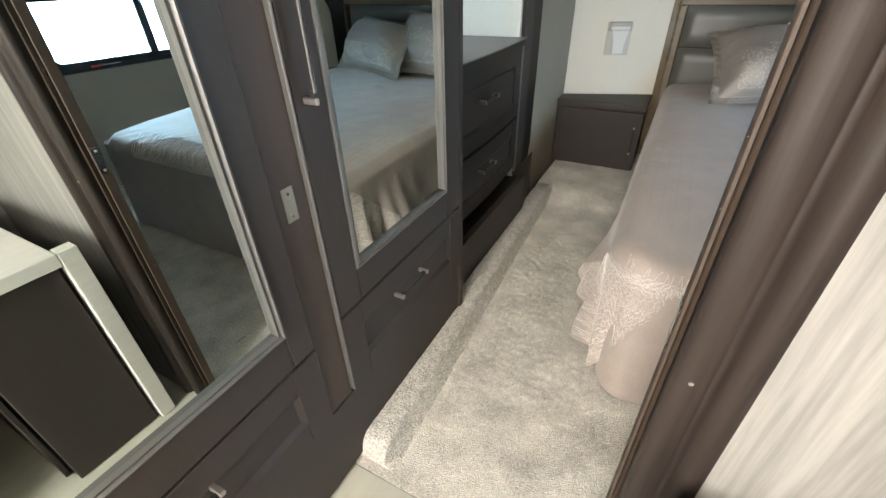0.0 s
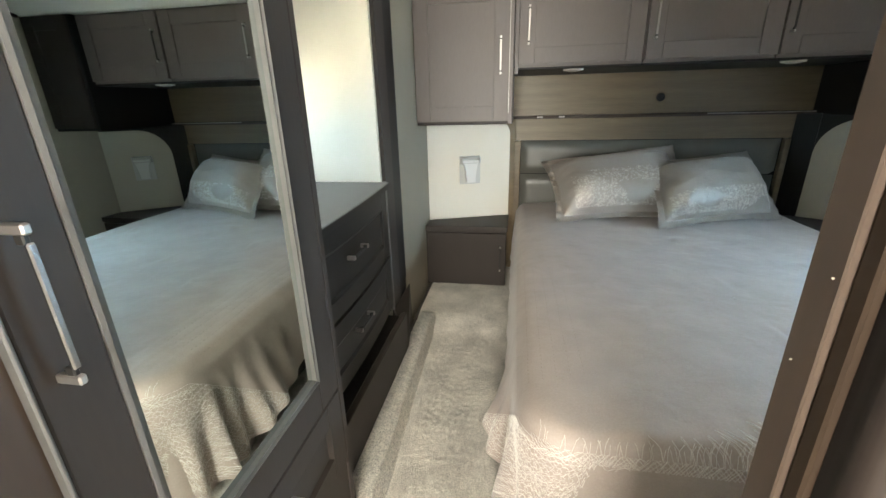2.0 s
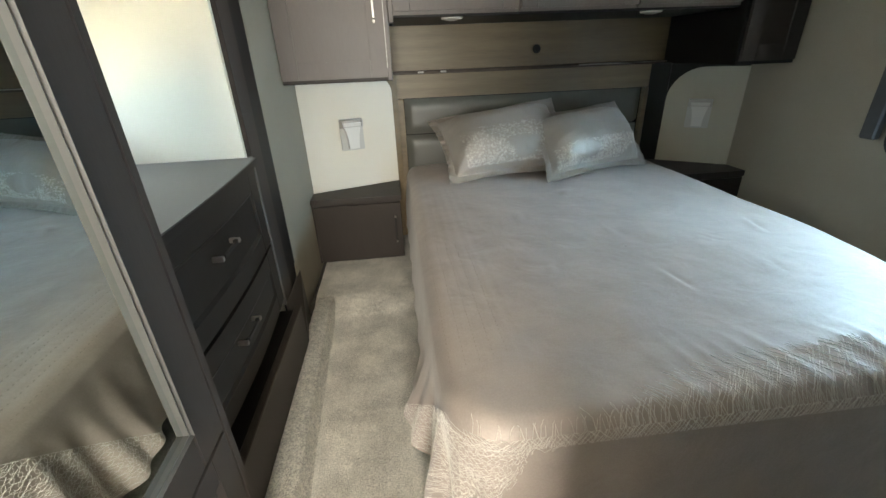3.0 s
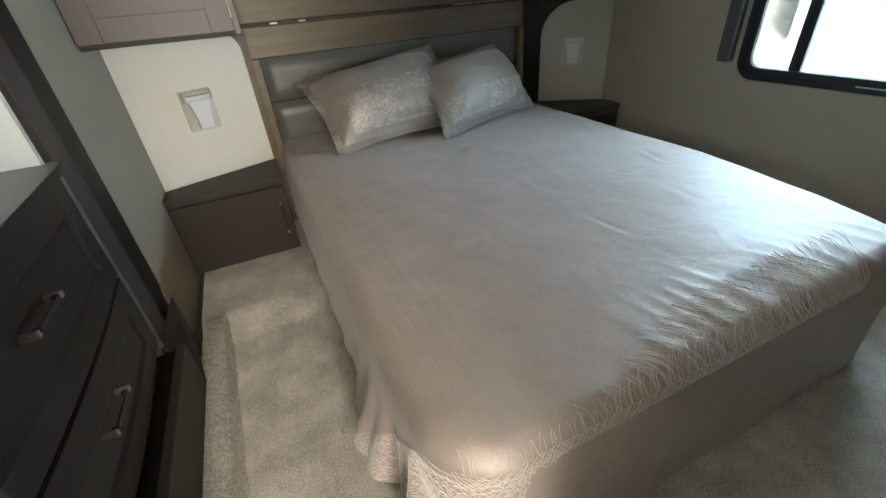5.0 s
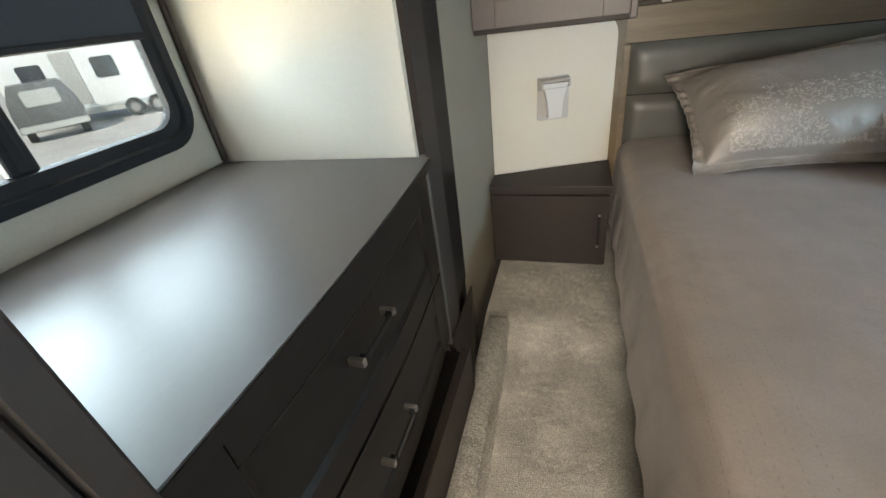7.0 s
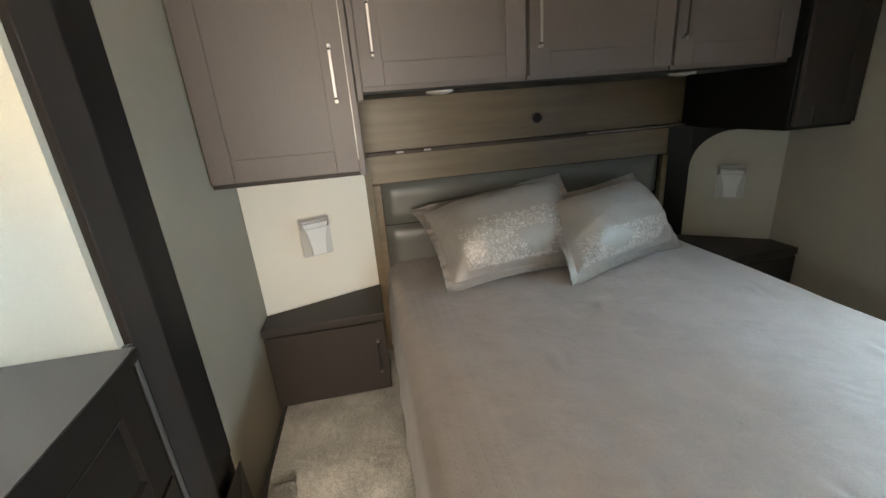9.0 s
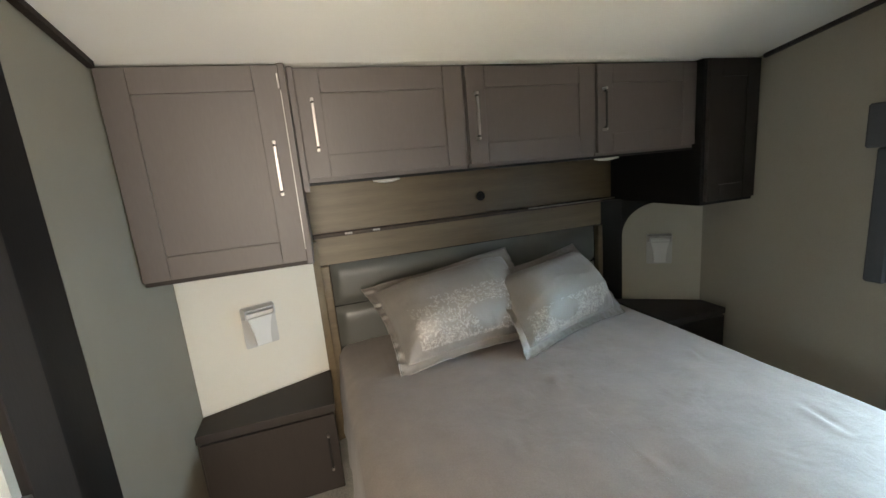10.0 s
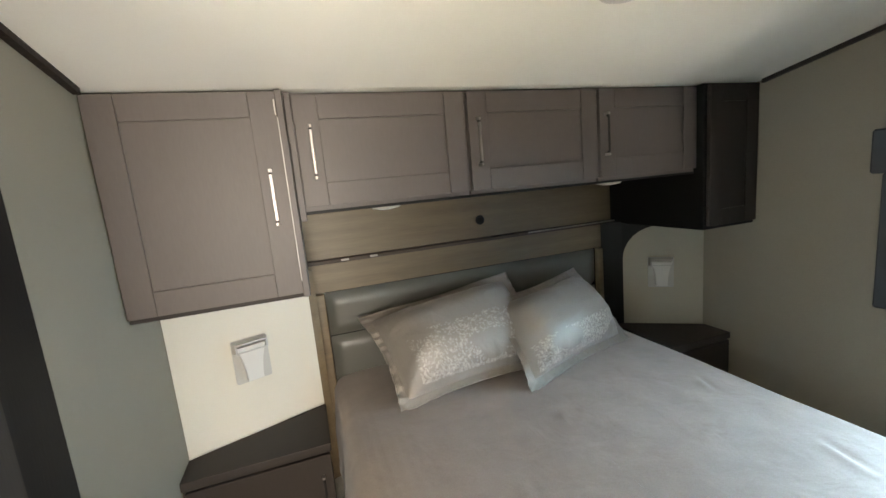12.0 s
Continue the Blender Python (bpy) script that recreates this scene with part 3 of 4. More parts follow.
def spread_outline(w):
    """Plan outline of the spread, inset by w: list of (x, y, normal, side, run) from head-left round the foot to head-right."""
    r = max(.15 - w, .016)
    x0, x1, y0 = BX0 + w, BX1 - w, BY0 + min(w, .8849)
    pts = []
    nl, nc, nf = 160, 14, 130
    for i in range(nl):
        f = i / nl
        y = BY1 - (BY1 - y0 - r) * f
        pts.append((x0, y, (-1, 0), 'left', f))
    for i in range(nc):
        a = radians(180 + 90 * i / nc)
        pts.append((x0 + r + r * math.cos(a), y0 + r + r * math.sin(a), (math.cos(a), math.sin(a)), 'corner_l', i / nc))
    for i in range(nf):
        f = i / nf
        pts.append((x0 + r + (x1 - x0 - 2 * r) * f, y0, (0, -1), 'foot', f))
    for i in range(nc):
        a = radians(270 + 90 * i / nc)
        pts.append((x1 - r + r * math.cos(a), y0 + r + r * math.sin(a), (math.cos(a), math.sin(a)), 'corner_r', i / nc))
    for i in range(nl + 1):
        f = i / nl
        pts.append((x1, y0 + r + (BY1 - y0 - r) * f, (1, 0), 'right', f))
    # the window side widens towards the head, with a cut foot corner
    return [(x + max(0.0, x - .75) / .885 * (.10 * smooth(1.62, 2.45, y) - .07 * (1 - smooth(1.46, 1.80, y))), y, n, side, f) for x, y, n, side, f in pts]


def drop_length(side, f, x, y=3.0):
    """Length of the overhang: short along the aisle, longest at the hanging corner, almost none over the foot."""
    if side == 'left':
        return .345 + .135 * smooth(1.90, 1.58, y) + .012 * noise.noise((y * 7, 2, 0))
    if side == 'corner_l':
        return .48 + .035 * f / .35 if f < .35 else .515 - .36 * (f - .35) / .65
    if side == 'foot':
        return .155 - .11 * smooth(.01, .06, x)
    if side == 'corner_r':
        return .05 + .47 * f
    return .52


def spread_point(i, w, d):
    """The point of the spread on outline station i: w metres in from the edge, or d of the drop (0 to 1) below it."""
    if w > 0:
        x, y, nrm, side, f = OUT[w][i]
        puff = .010 * smooth(0, .2, w) - .036 * (1 - min(1, w / .048)) ** 2
        wr = .012 * noise.noise((x * 2.1, y * 1.8, 0)) + .0035 * noise.noise((x * 6, y * 4.5, 4))
        wr += .0045 * max(0, noise.noise((x * 4 + y * 1.5, y * 2.5 - x, 14)) - .1)
        # stitched channels along the aisle side
        wr += .0016 * abs(math.sin(math.pi * (x - BX0 - .03) / .042)) * smooth(.20, .08, x) * smooth(.03, .06, w)
        # gathered folds that run into the foot edge on the window side
        across = (x + (y - BY0) * .38) / .085 + 1.5 * noise.noise((x * 3, y * 2.2, 21))
        ridge = (.5 + .5 * math.sin(math.tau * across)) ** 2.2
        reach = .26 + .16 * noise.noise((math.floor(across + .25) * 3.7, .5, 3))
        wr += .0115 * ridge * (.35 + 1.1 * abs(noise.noise((x * 5, y * 3, 30)))) * smooth(.32, .58, x) * (.35 + .65 * smooth(1.40, 1.05, x)) * smooth(reach + .06, .03, y - BY0) * smooth(0, .035, w)
        crease = 0.0
        for cx, cy, turn, long, wide, deep in TUFTS:
            dx, dy = x - cx, y - cy
            if abs(dx) + abs(dy) > .6:
                continue
            u, v = dx * math.cos(turn) + dy * math.sin(turn), dy * math.cos(turn) - dx * math.sin(turn)
            g = math.exp(-(u / long) ** 2)
            crease += deep * g * (.9 * math.exp(-((v - 1.5 * wide) / (1.6 * wide)) ** 2) - math.exp(-(v / wide) ** 2))
        return Vector((x, y, BZ + puff + wr + crease))
    x, y, nrm, side, f = OUT[0.0][i]
    full = drop_length(side, f, x, y)
    depth = full * d
    k = smooth(0, .5, depth)
    run = {'left': BY1 - y, 'corner_l': 2.4 + f * .2, 'foot': 2.6 + x, 'corner_r': 4.4 + f * .2, 'right': 4.6 + y}[side]
    flare = .004 + .035 * k
    if side == 'left':
        foot_end = smooth(1.75, 2.2, run)
        flare = (.004 + .035 * k) * smooth(1.50, 1.74, y) + .090 * k * math.exp(-((y - 1.89) / .13) ** 2)
        amp = (.005 + .018 * foot_end) * k
        freq = 24
    elif side in ('corner_l', 'foot'):
        hang = 1 - .95 * smooth(.06, .16, x)
        amp, freq = .016 * k * hang, 24
        flare = -.012 * k * hang
    else:
        amp, freq = .010 * k, 14
    fold = amp * (math.sin(freq * run + 1.4 * math.sin(3.1 * run)) + .4 * math.sin(freq * 1.9 * run + .7))
    if side in ('left', 'corner_l'):
        fold += .027 * k * smooth(1.98, 2.25, run) * math.sin(62 * run + 2.0 * math.sin(5 * run))
    out = flare + .012 * (1 - math.exp(-depth / .025)) + fold
    z = BZ - .036 - depth * .97
    if side == 'left' or side == 'corner_l':
        z = max(z, .016 + .008 * abs(math.sin(freq * run)))
    n3 = .004 * noise.noise((x * 6, y * 6, z * 6)) * k
    return Vector((x + nrm[0] * (out + n3), y + nrm[1] * (out + n3), z))


# quilting pulls: x, y, direction of the pull, half length, half width, depth
TUFTS = [(.80, 1.99, 1.75, .07, .016, .0055), (.805, 3.03, .9, .05, .022, .013), (.79, 2.47, 1.5, .07, .014, .007), (.38, 2.13, 1.2, .05, .013, .007),
         (1.22, 2.68, .5, .08, .015, .010), (1.16, 2.31, 1.0, .07, .014, .008), (1.47, 2.40, 1.3, .08, .016, .010), (1.21, 2.02, 1.4, .06, .014, .005),
         (1.50, 2.95, 1.2, .06, .014, .008), (1.22, 3.22, 1.1, .05, .015, .007), (.42, 2.72, 1.4, .06, .014, .006)]
INSETS = [.8849, .87] + [.85 - .025 * k for k in range(17)] + [.438 - .0125 * k for k in range(28)] + [.088, .078, .062, .048, .035, .024, .015, .009]
OUT = {w: spread_outline(w) for w in INSETS + [0.0]}
DROPS = [.0, .02, .05, .09, .14, .20, .28, .36, .45, .54, .63, .72, .81, .9, 1.0]


def spread_bm():
    bm = bmesh.new()
    m = len(OUT[0.0])
    rows = [[bm.verts.new(spread_point(i, w, 0)) for i in range(m)] for w in INSETS]
    rows += [[bm.verts.new(spread_point(i, 0, d)) for i in range(m)] for d in DROPS]
    for a, b in zip(rows, rows[1:]):
        for i in range(m - 1):
            bm.faces.new((a[i], b[i], b[i + 1], a[i + 1]))
    bmesh.ops.remove_doubles(bm, verts=bm.verts[:], dist=.00005)
    return bm


def on_spread(s, q):
    """A point of the spread at station s (any number): q below 0 is metres in from the edge, above 0 the share of the drop; with a lift off the cloth."""
    i = int(min(max(s, 0), len(OUT[0.0]) - 2))
    f = s - i

    def row(j):
        if q >= 0:
            return spread_point(j, 0, min(q, 1))
        w = -q
        k = max(a for a in INSETS if a <= w) if w >= INSETS[-1] else INSETS[-1]
        up = min([a for a in INSETS if a >= w] or [INSETS[0]])
        g = 0 if up == k else (w - k) / (up - k)
        return spread_point(j, k, 0).lerp(spread_point(j, up, 0), g)

    return row(i).lerp(row(i + 1), f)


def lace_bm():
    """Thin crossing threads in a band over the foot edge, and on the hanging corner."""
    bm = bmesh.new()
    rng = random.Random(11)

    def thread(path, wid):
        prev = None
        for a, b in zip(path, path[1:]):
            t = (b - a)
            if t.length < 1e-5:
                continue
            t.normalize()
            side = t.cross(Vector((.3, -.5, .8)))
            side.normalize()
            up = side.cross(t)
            ring = [bm.verts.new(a + side * wid * c + up * wid * sn) for c, sn in ((1, 0), (-.5, .87), (-.5, -.87))]
            if prev:
                for k in range(3):
                    bm.faces.new((prev[k], prev[(k + 1) % 3], ring[(k + 1) % 3], ring[k]))
            prev = ring

    def along(s, e):
        """A point e metres in from the edge, or below it where e is negative."""
        i = int(min(max(s, 0), len(OUT[0.0]) - 2))
        x, y, nrm, side, f = OUT[0.0][i]
        if e >= .009:
            return on_spread(s, -e) + Vector((0, 0, .0018))
        full = drop_length(side, f, x, y)
        return on_spread(s, min(1.0, max(0.0, -e / full))) + Vector((nrm[0] * .0025, nrm[1] * .0025, .001))

    n0, n1, n2 = 160, 174, 304          # stations where the corner begins, the foot begins and the foot ends
    # crossing arcs along the foot edge, spreading over the top towards the window
    for flip in (1, -1):
        start = n1 - 6.0
        while start < n2 - 20:
            lean, bend, ph = rng.uniform(.9, 1.5), rng.uniform(-.25, .25), rng.uniform(0, 7)
            reach = .016 + .15 * smooth(n1 + 10, n1 + 80, start) + rng.uniform(-.016, .016)
            path = []
            for q in range(40):
                e = -.030 + .0055 * q
                if e > reach:
                    break
                f = q / 39
                s = start + flip * ((e + .03) / lean / .0113 + 4 * bend * math.sin(math.pi * f) + .15 * math.sin(q * .7 + ph))
                if n1 - 8 < s < n2 - 4:
                    path.append(along(s, e))
            if len(path) > 2:
                thread(path, .00062)
            start += rng.uniform(.5, 1.1)

    # the same net, denser, hanging on the corner flap below a slanting edge
    def inside(s, e):
        x, y, nrm, side, f = OUT[0.0][int(min(max(s, 0), len(OUT[0.0]) - 2))]
        return .004 - drop_length(side, f, x, y) < e < -.010 - .0135 * max(0.0, n0 + 2 - s)

    def run_thread(points):
        path = []
        for s, e in points:
            if inside(s, e):
                path.append(along(s, e))
            else:
                if len(path) > 2:
                    thread(path, .00058)
                path = []
        if len(path) > 2:
            thread(path, .00058)

    for k in range(37):
        c, ph, slope = -.012 - .0132 * k, rng.uniform(0, 7), rng.uniform(-.0015, .0015)
        run_thread([(n0 - 30 + .35 * q, c + slope * (.35 * q - 20) + .006 * math.sin(.39 * q + ph) + .003 * math.sin(.8 * q + 2 * ph)) for q in range(160)])
    for k in range(104):
        s0, ph = n0 - 30 + 56 * k / 103, math.pi * (k % 2) + rng.uniform(-.4, .4)
        run_thread([(min(n1 + 12, s0 + .62 * math.sin(1.05 * q + ph)), -.008 - .0085 * q) for q in range(60)])
    run_thread([(n0 - 30 + .35 * q, -.0105 - .0136 * max(0.0, 32 - .35 * q)) for q in range(120)])
    return bm


def stitch_bm():
    """Rows of running stitches along the quilted channels on the aisle side."""
    bm = bmesh.new()
    rng = random.Random(21)
    for row in range(5):
        w = .030 + .042 * row
        y = 1.64 + .012 * row
        while y < 2.62 - .05 * row:
            ring = []
            for q in (0, .5, 1):
                yy = y + .0085 * q
                low = BY0 + max(.15, w + .016)
                p = on_spread(160 * (BY1 - yy) / (BY1 - low), -w)
                lift = .0004 + .0010 * (1 - abs(2 * q - 1))
                ring.append([bm.verts.new(p + Vector((dx, 0, dz))) for dx, dz in ((-.0009, lift - .001), (0, lift), (.0009, lift - .001))])
            for a, b in zip(ring, ring[1:]):
                for k in range(2):
                    bm.faces.new((a[k], a[k + 1], b[k + 1], b[k]))
            y += rng.uniform(.017, .024)
    return bm


bed = thing("bed", "wide bed under a grey-taupe satin spread with a lace band", "bed")
part("base", box_bm(BX0 + .05, BX1 - .05, BY0 + .07, BY1, .0, .30, .01), DARK, bed)
part("mattress", box_bm(BX0 + .06, BX1 - .06, BY0 + .08, BY1, .30, BZ - .05, .05, 3), WHITEP, bed)
spread = part("bedspread", spread_bm(), SATIN, bed, "grey-taupe satin bedspread hanging to the floor", smooth=True)
tagged(part("stitching", stitch_bm(), THREAD, spread), "rows of dark running stitches", kind="stuff")
part("lace_trim", lace_bm(), LACE, spread, "pale crossed-thread lace band")
bm = bmesh.new()
cols = []
n = 150
for i in range(n + 1):
    f = i / n
    run = -.35 + f * 3.25
    if run < -.092:
        x, y, nx, ny = BX0 + .04, BY0 + .014 - run, -1, 0
    elif run < .065:
        a = (run + .092) / .157 * math.pi / 2
        x, y, nx, ny = BX0 + .14 - .10 * math.cos(a), BY0 + .106 - .10 * math.sin(a), -math.cos(a), -math.sin(a)
    elif run < 1.56:
        x, y, nx, ny = -.06 + run, BY0 + .006, 0, -1
    elif run < 1.72:
        a = (run - 1.56) / .16 * math.pi / 2
        x, y, nx, ny = 1.50 + .09 * math.sin(a), BY0 + .096 - .09 * math.cos(a), math.sin(a), -math.cos(a)
    else:
        x, y, nx, ny = 1.59 + .14 * smooth(0, .9, run - 1.72), BY0 + .096 + (run - 1.72), 1, 0
    col = []
    for j in range(12):
        g = j / 11
        fold = (.004 + .016 * g) * (math.sin(run * 13 + 1.5 * math.sin(run * 2.3)) + .3 * math.sin(run * 31)) * (1.0 if run < .6 else .35)
        o = .002 + .012 * g + fold * (g ** .6) * .6
        col.append(bm.verts.new((x + nx * o, y + ny * o, BZ - .035 - g * (BZ - .045))))
    cols.append(col)
for a, b in zip(cols, cols[1:]):
    for j in range(11):
        bm.faces.new((a[j], a[j + 1], b[j + 1], b[j]))
part("bed_skirt", bm, SATIN, bed, "plain taupe skirt at the foot of the bed", smooth=True)


def pillow(name, bl, br, tr, tl, thick, label, seed):
    """A sham with a flat ruffled flange, stretched over its four corners."""
    corners = [Vector(c) for c in (bl, br, tr, tl)]
    nrm = (corners[1] - corners[0]).cross(corners[3] - corners[0]).normalized()
    nu, nv = 128, 90
    wide, high = (corners[1] - corners[0]).length, (corners[3] - corners[0]).length
    seam = .040

    def surf(u, v, side):
        p = (corners[0] * (1 - u) + corners[1] * u) * (1 - v) + (corners[3] * (1 - u) + corners[2] * u) * v
        a, b = min(u, 1 - u), min(v, 1 - v)
        da, db = a * wide, b * high
        near = min(da, db)

        def swell(d, reach):
            return 1 - (1 - min(1.0, max(0.0, d - seam) / reach)) ** 2.4
        h = thick * swell(da, .26) ** .75 * swell(db, .25) ** .75
        h -= .004 * math.exp(-((near - seam) / .007) ** 2) * (1 if side > 0 else 0)
        rim = 1 - smooth(.6 * seam, 1.15 * seam, near)
        gather = .010 if seed < 2 and u < .08 else .0045
        ruffle = rim * gather * (noise.noise((u * wide * 38, v * high * 38, seed)) + .5 * math.sin(v * high * 95 + 3 * math.sin(v * 9)) * (1 if da < db else 0))
        inside = smooth(seam, seam + .05, near)
        w = .012 * noise.noise((u * 4.5 + seed, v * 4.5, 1)) * inside * (1 if side > 0 else .2)
        # creases drawn in from the lower and the side seams
        w += .020 * max(0, noise.noise((u * wide * 17 + 2 * v + seed, v * 2.2, 3))) * smooth(seam + .17, seam + .01, db) * inside
        w += .020 * max(0, noise.noise((u * 2.2, v * high * 17 - 2 * u + seed, 5))) * smooth(seam + .17, seam + .01, da) * inside
        w += .004 * (1 - abs(noise.noise((u * 3.2 + v * 2.4 + seed, (v - u) * 1.6, 7)))) ** 6 * inside
        pinch = .02 * (1 - smooth(0, .25, a)) * (1 - smooth(0, .25, b))
        mid = (corners[0] + corners[1] + corners[2] + corners[3]) / 4
        pull = (mid - p) * (.10 * math.sin(math.pi * u) * (1 - smooth(0, .3, b)) + .08 * math.sin(math.pi * v) * (1 - smooth(0, .3, a))) * .95
        return p + pull + nrm * (side * h + ruffle + w * smooth(0, .06, min(a, b)) - pinch)

    bm = bmesh.new()
    rimv = {}
    for side in (1, -1):
        g = []
        for i in range(nu + 1):
            row = []
            for j in range(nv + 1):
                edge = i in (0, nu) or j in (0, nv)
                if edge and (i, j) in rimv:
                    row.append(rimv[i, j])
                    continue
                v = bm.verts.new(surf(i / nu, j / nv, side))
                if edge:
                    rimv[i, j] = v
                row.append(v)
            g.append(row)
        for i in range(nu):
            for j in range(nv):
                bm.faces.new((g[i][j], g[i + 1][j], g[i + 1][j + 1], g[i][j + 1]))
    ob = thing(name, label, "pillow", "shams on the bed")
    cover = part("cover", bm, SATIN2, ob, smooth=True)
    # scrolling embroidery on the lower front
    bm = bmesh.new()
    rng = random.Random(seed)
    for k in range(2200):
        if seed < 2:
            cu, cv = rng.uniform(.14, .92), .11 + .40 * rng.random() ** 1.5
        else:
            cu, cv = rng.uniform(.08, .92), .11 + .24 * rng.random() ** 1.2
        if noise.noise((cu * 4.2 + seed, cv * 5.5, 2)) < -.26 or rng.random() < .2:
            continue
        r, turn, a0 = rng.uniform(.0035, .0075), rng.uniform(2, 6), rng.uniform(0, 7)
        prev = None
        for q in range(8):
            f = q / 7
            a = a0 + turn * f
            u, v = cu + r * (1 - .6 * f) * math.cos(a), cv + 1.5 * r * (1 - .6 * f) * math.sin(a)
            p = surf(min(.93, max(.07, u)), min(.9, max(.10, v)), 1) + nrm * .0012
            d = (corners[1] - corners[0]).normalized() * math.cos(a) + (corners[3] - corners[0]).normalized() * math.sin(a)
            ring = [bm.verts.new(p - d * .0010), bm.verts.new(p + nrm * .0012), bm.verts.new(p + d * .0010)]
            if prev:
                bm.faces.new((prev[0], prev[1], ring[1], ring[0]))
                bm.faces.new((prev[1], prev[2], ring[2], ring[1]))
            prev = ring
    tagged(part("embroidery", bm, EMBOSS, cover, smooth=True), "pale scrolling embroidery", kind="stuff")
    # piping round the flange
    loop = [(i / nu, 0) for i in range(nu)] + [(1, j / nv) for j in range(nv)] + [(1 - i / nu, 1) for i in range(nu)] + [(0, 1 - j / nv) for j in range(nv)]
    pts = [surf(u, v, 1) for u, v in loop]
    bm = bmesh.new()
    rings = []
    for k, p in enumerate(pts):
        t = (pts[(k + 1) % len(pts)] - pts[k - 1]).normalized()
        a = t.cross(nrm).normalized()
        rings.append([bm.verts.new(p + (a * math.cos(q * math.tau / 6) + nrm * math.sin(q * math.tau / 6)) * .0042) for q in range(6)])
    for a, b in zip(rings, rings[1:] + rings[:1]):
        for q in range(6):
            bm.faces.new((a[q], a[(q + 1) % 6], b[(q + 1) % 6], b[q]))
    part("piping", bm, SATIN2, cover, "rounded satin piping", smooth=True)
    return ob


pillow("pillow", (.13, 3.40, .560), (1.03, 3.44, .585), (.955, 3.86, 1.03), (.03, 3.86, .915), .165, "silver-grey satin sham with gathered edge leaning on headboard", 1)
pillow("pillow", (.75, 3.25, .566), (1.575, 3.50, .585), (1.44, 3.83, .985), (.68, 3.60, .94), .165, "silver-grey satin sham with embroidered band, tilted over another", 4)

# ---- headboard and the panelled head wall ----
headboard = thing("headboard", "grey padded vinyl headboard in two horizontal rows", "headboard")
part("backing", box_bm(-.128, 1.715, 3.985, 4.012, .30, 1.05), DARKER, headboard)


def cushion_bm(u0, u1, v0, v1, depth):
    bm = bmesh.new()
    nu, nv = 60, 12
    g = []
    for i in range(nu + 1):
        row = []
        for j in range(nv + 1):
            u, v = u0 + (u1 - u0) * i / nu, v0 + (v1 - v0) * j / nv
            a = min(u - u0, u1 - u) / .05
            b = min(v - v0, v1 - v) / .06
            h = depth * min(1, max(0, a)) ** .5 * min(1, max(0, b)) ** .5 if a > 0 and b > 0 else 0
            row.append(bm.verts.new((u, v, h + .002 * noise.noise((u * 6, v * 9, 2)))))
        g.append(row)
    for i in range(nu):
        for j in range(nv):
            bm.faces.new((g[i][j], g[i + 1][j], g[i + 1][j + 1], g[i][j + 1]))
    return bm


for v0, v1 in ((.50, .787), (.793, 1.046)):
    part("pad", moved(cushion_bm(-.126, 1.713, v0, v1, .032), Matrix.Translation((0, 3.985, 0)) @ FRONT), LEATHER, headboard, smooth=True)

head_wall = thing("head_panel", "olive-brown wood panelling above the headboard with a ledge", "wall panel", kind="structure")
part("upper_panel", box_bm(-.20, 1.90, 3.988, 4.018, 1.236, 1.5225), WOOD, head_wall)
part("lower_panel", box_bm(-.20, 1.90, 3.972, 4.018, 1.052, 1.212), WOOD, head_wall)
part("ledge", box_bm(-.20, 1.90, 3.955, 4.018, 1.2125, 1.2355, .003), RAWDARK, head_wall, "dark narrow ledge")
# The ledge's highlight, put in as a thin bright metal strip.
part("ledge_highlight", box_bm(1.18, 1.90, 3.949, 3.9545, 1.226, 1.234, .001), STEEL, head_wall, "highlight on the ledge edge, put in as a metal strip")
# Two small bright metal blocks on the ledge edge.
for x in (.006, .169):
    part("metal_block", box_bm(x - .022, x + .022, 3.945, 3.9545, 1.220, 1.232, .003), STEEL, head_wall, "small bright metal block")
part("post", box_bm(-.205, -.130, 3.935, 4.018, .05, 1.05, .004), WOOD, head_wall, "brown wooden post beside the headboard")
part("post", box_bm(1.7165, 1.752, 3.935, 3.984, .05, 1.05, .004), WOOD, head_wall, "brown wooden post beside the headboard")
part("side_panel", prism_bm([(1.7535, 3.985), (1.861, 3.870), (1.893, 3.905), (1.77, 4.018)], .05, 1.22), DARKER, head_wall, "dark angled side panel")
grommet = thing("cable_grommet", "round black grommet in the wood panel", "grommet")
bm = ring_bm([(rounded_loop(-.030, .030, -.030, .030, .0299, 6), 0), (rounded_loop(-.028, .028, -.028, .028, .0279, 6), .006), (rounded_loop(-.018, .018, -.018, .018, .0179, 6), .005), (rounded_loop(-.017, .017, -.017, .017, .0169, 6), 0)])
part("rim", moved(bm, Matrix.Translation((.862, 3.988, 1.347)) @ FRONT), BLACK, grommet, smooth=True)
part("insert", moved(slab_bm(rounded_loop(-.017, .017, -.017, .017, .0169, 6), .0005, .003), Matrix.Translation((.862, 3.988, 1.347)) @ FRONT), DARKER, grommet)


# ---- cabinets over and beside the bed ----
def overhead(x0, x1, hx, label):
    cab = thing("overhead_cabinet", label, "cabinet", "overhead cabinets above the bed")
    part("body", box_bm(x0, x1, 3.332, 4.0, 1.535, ZC - .003), CABINET, cab)
    door = shaker("door", cab, "framed cabinet door", CABINET, Matrix.Translation((0, 3.332, 0)) @ FRONT, x0 + .004, x1 - .004, 1.552, ZC - .012, .090, .090, .022, .009)
    # The pull farthest from the doorway is nickel coloured as if in shade.
    pull(door, Matrix.Translation((hx, 3.31, 1.759)) @ FRONT, .205, True, STEEL if hx < 1 else NICKELSHADE)
    return cab


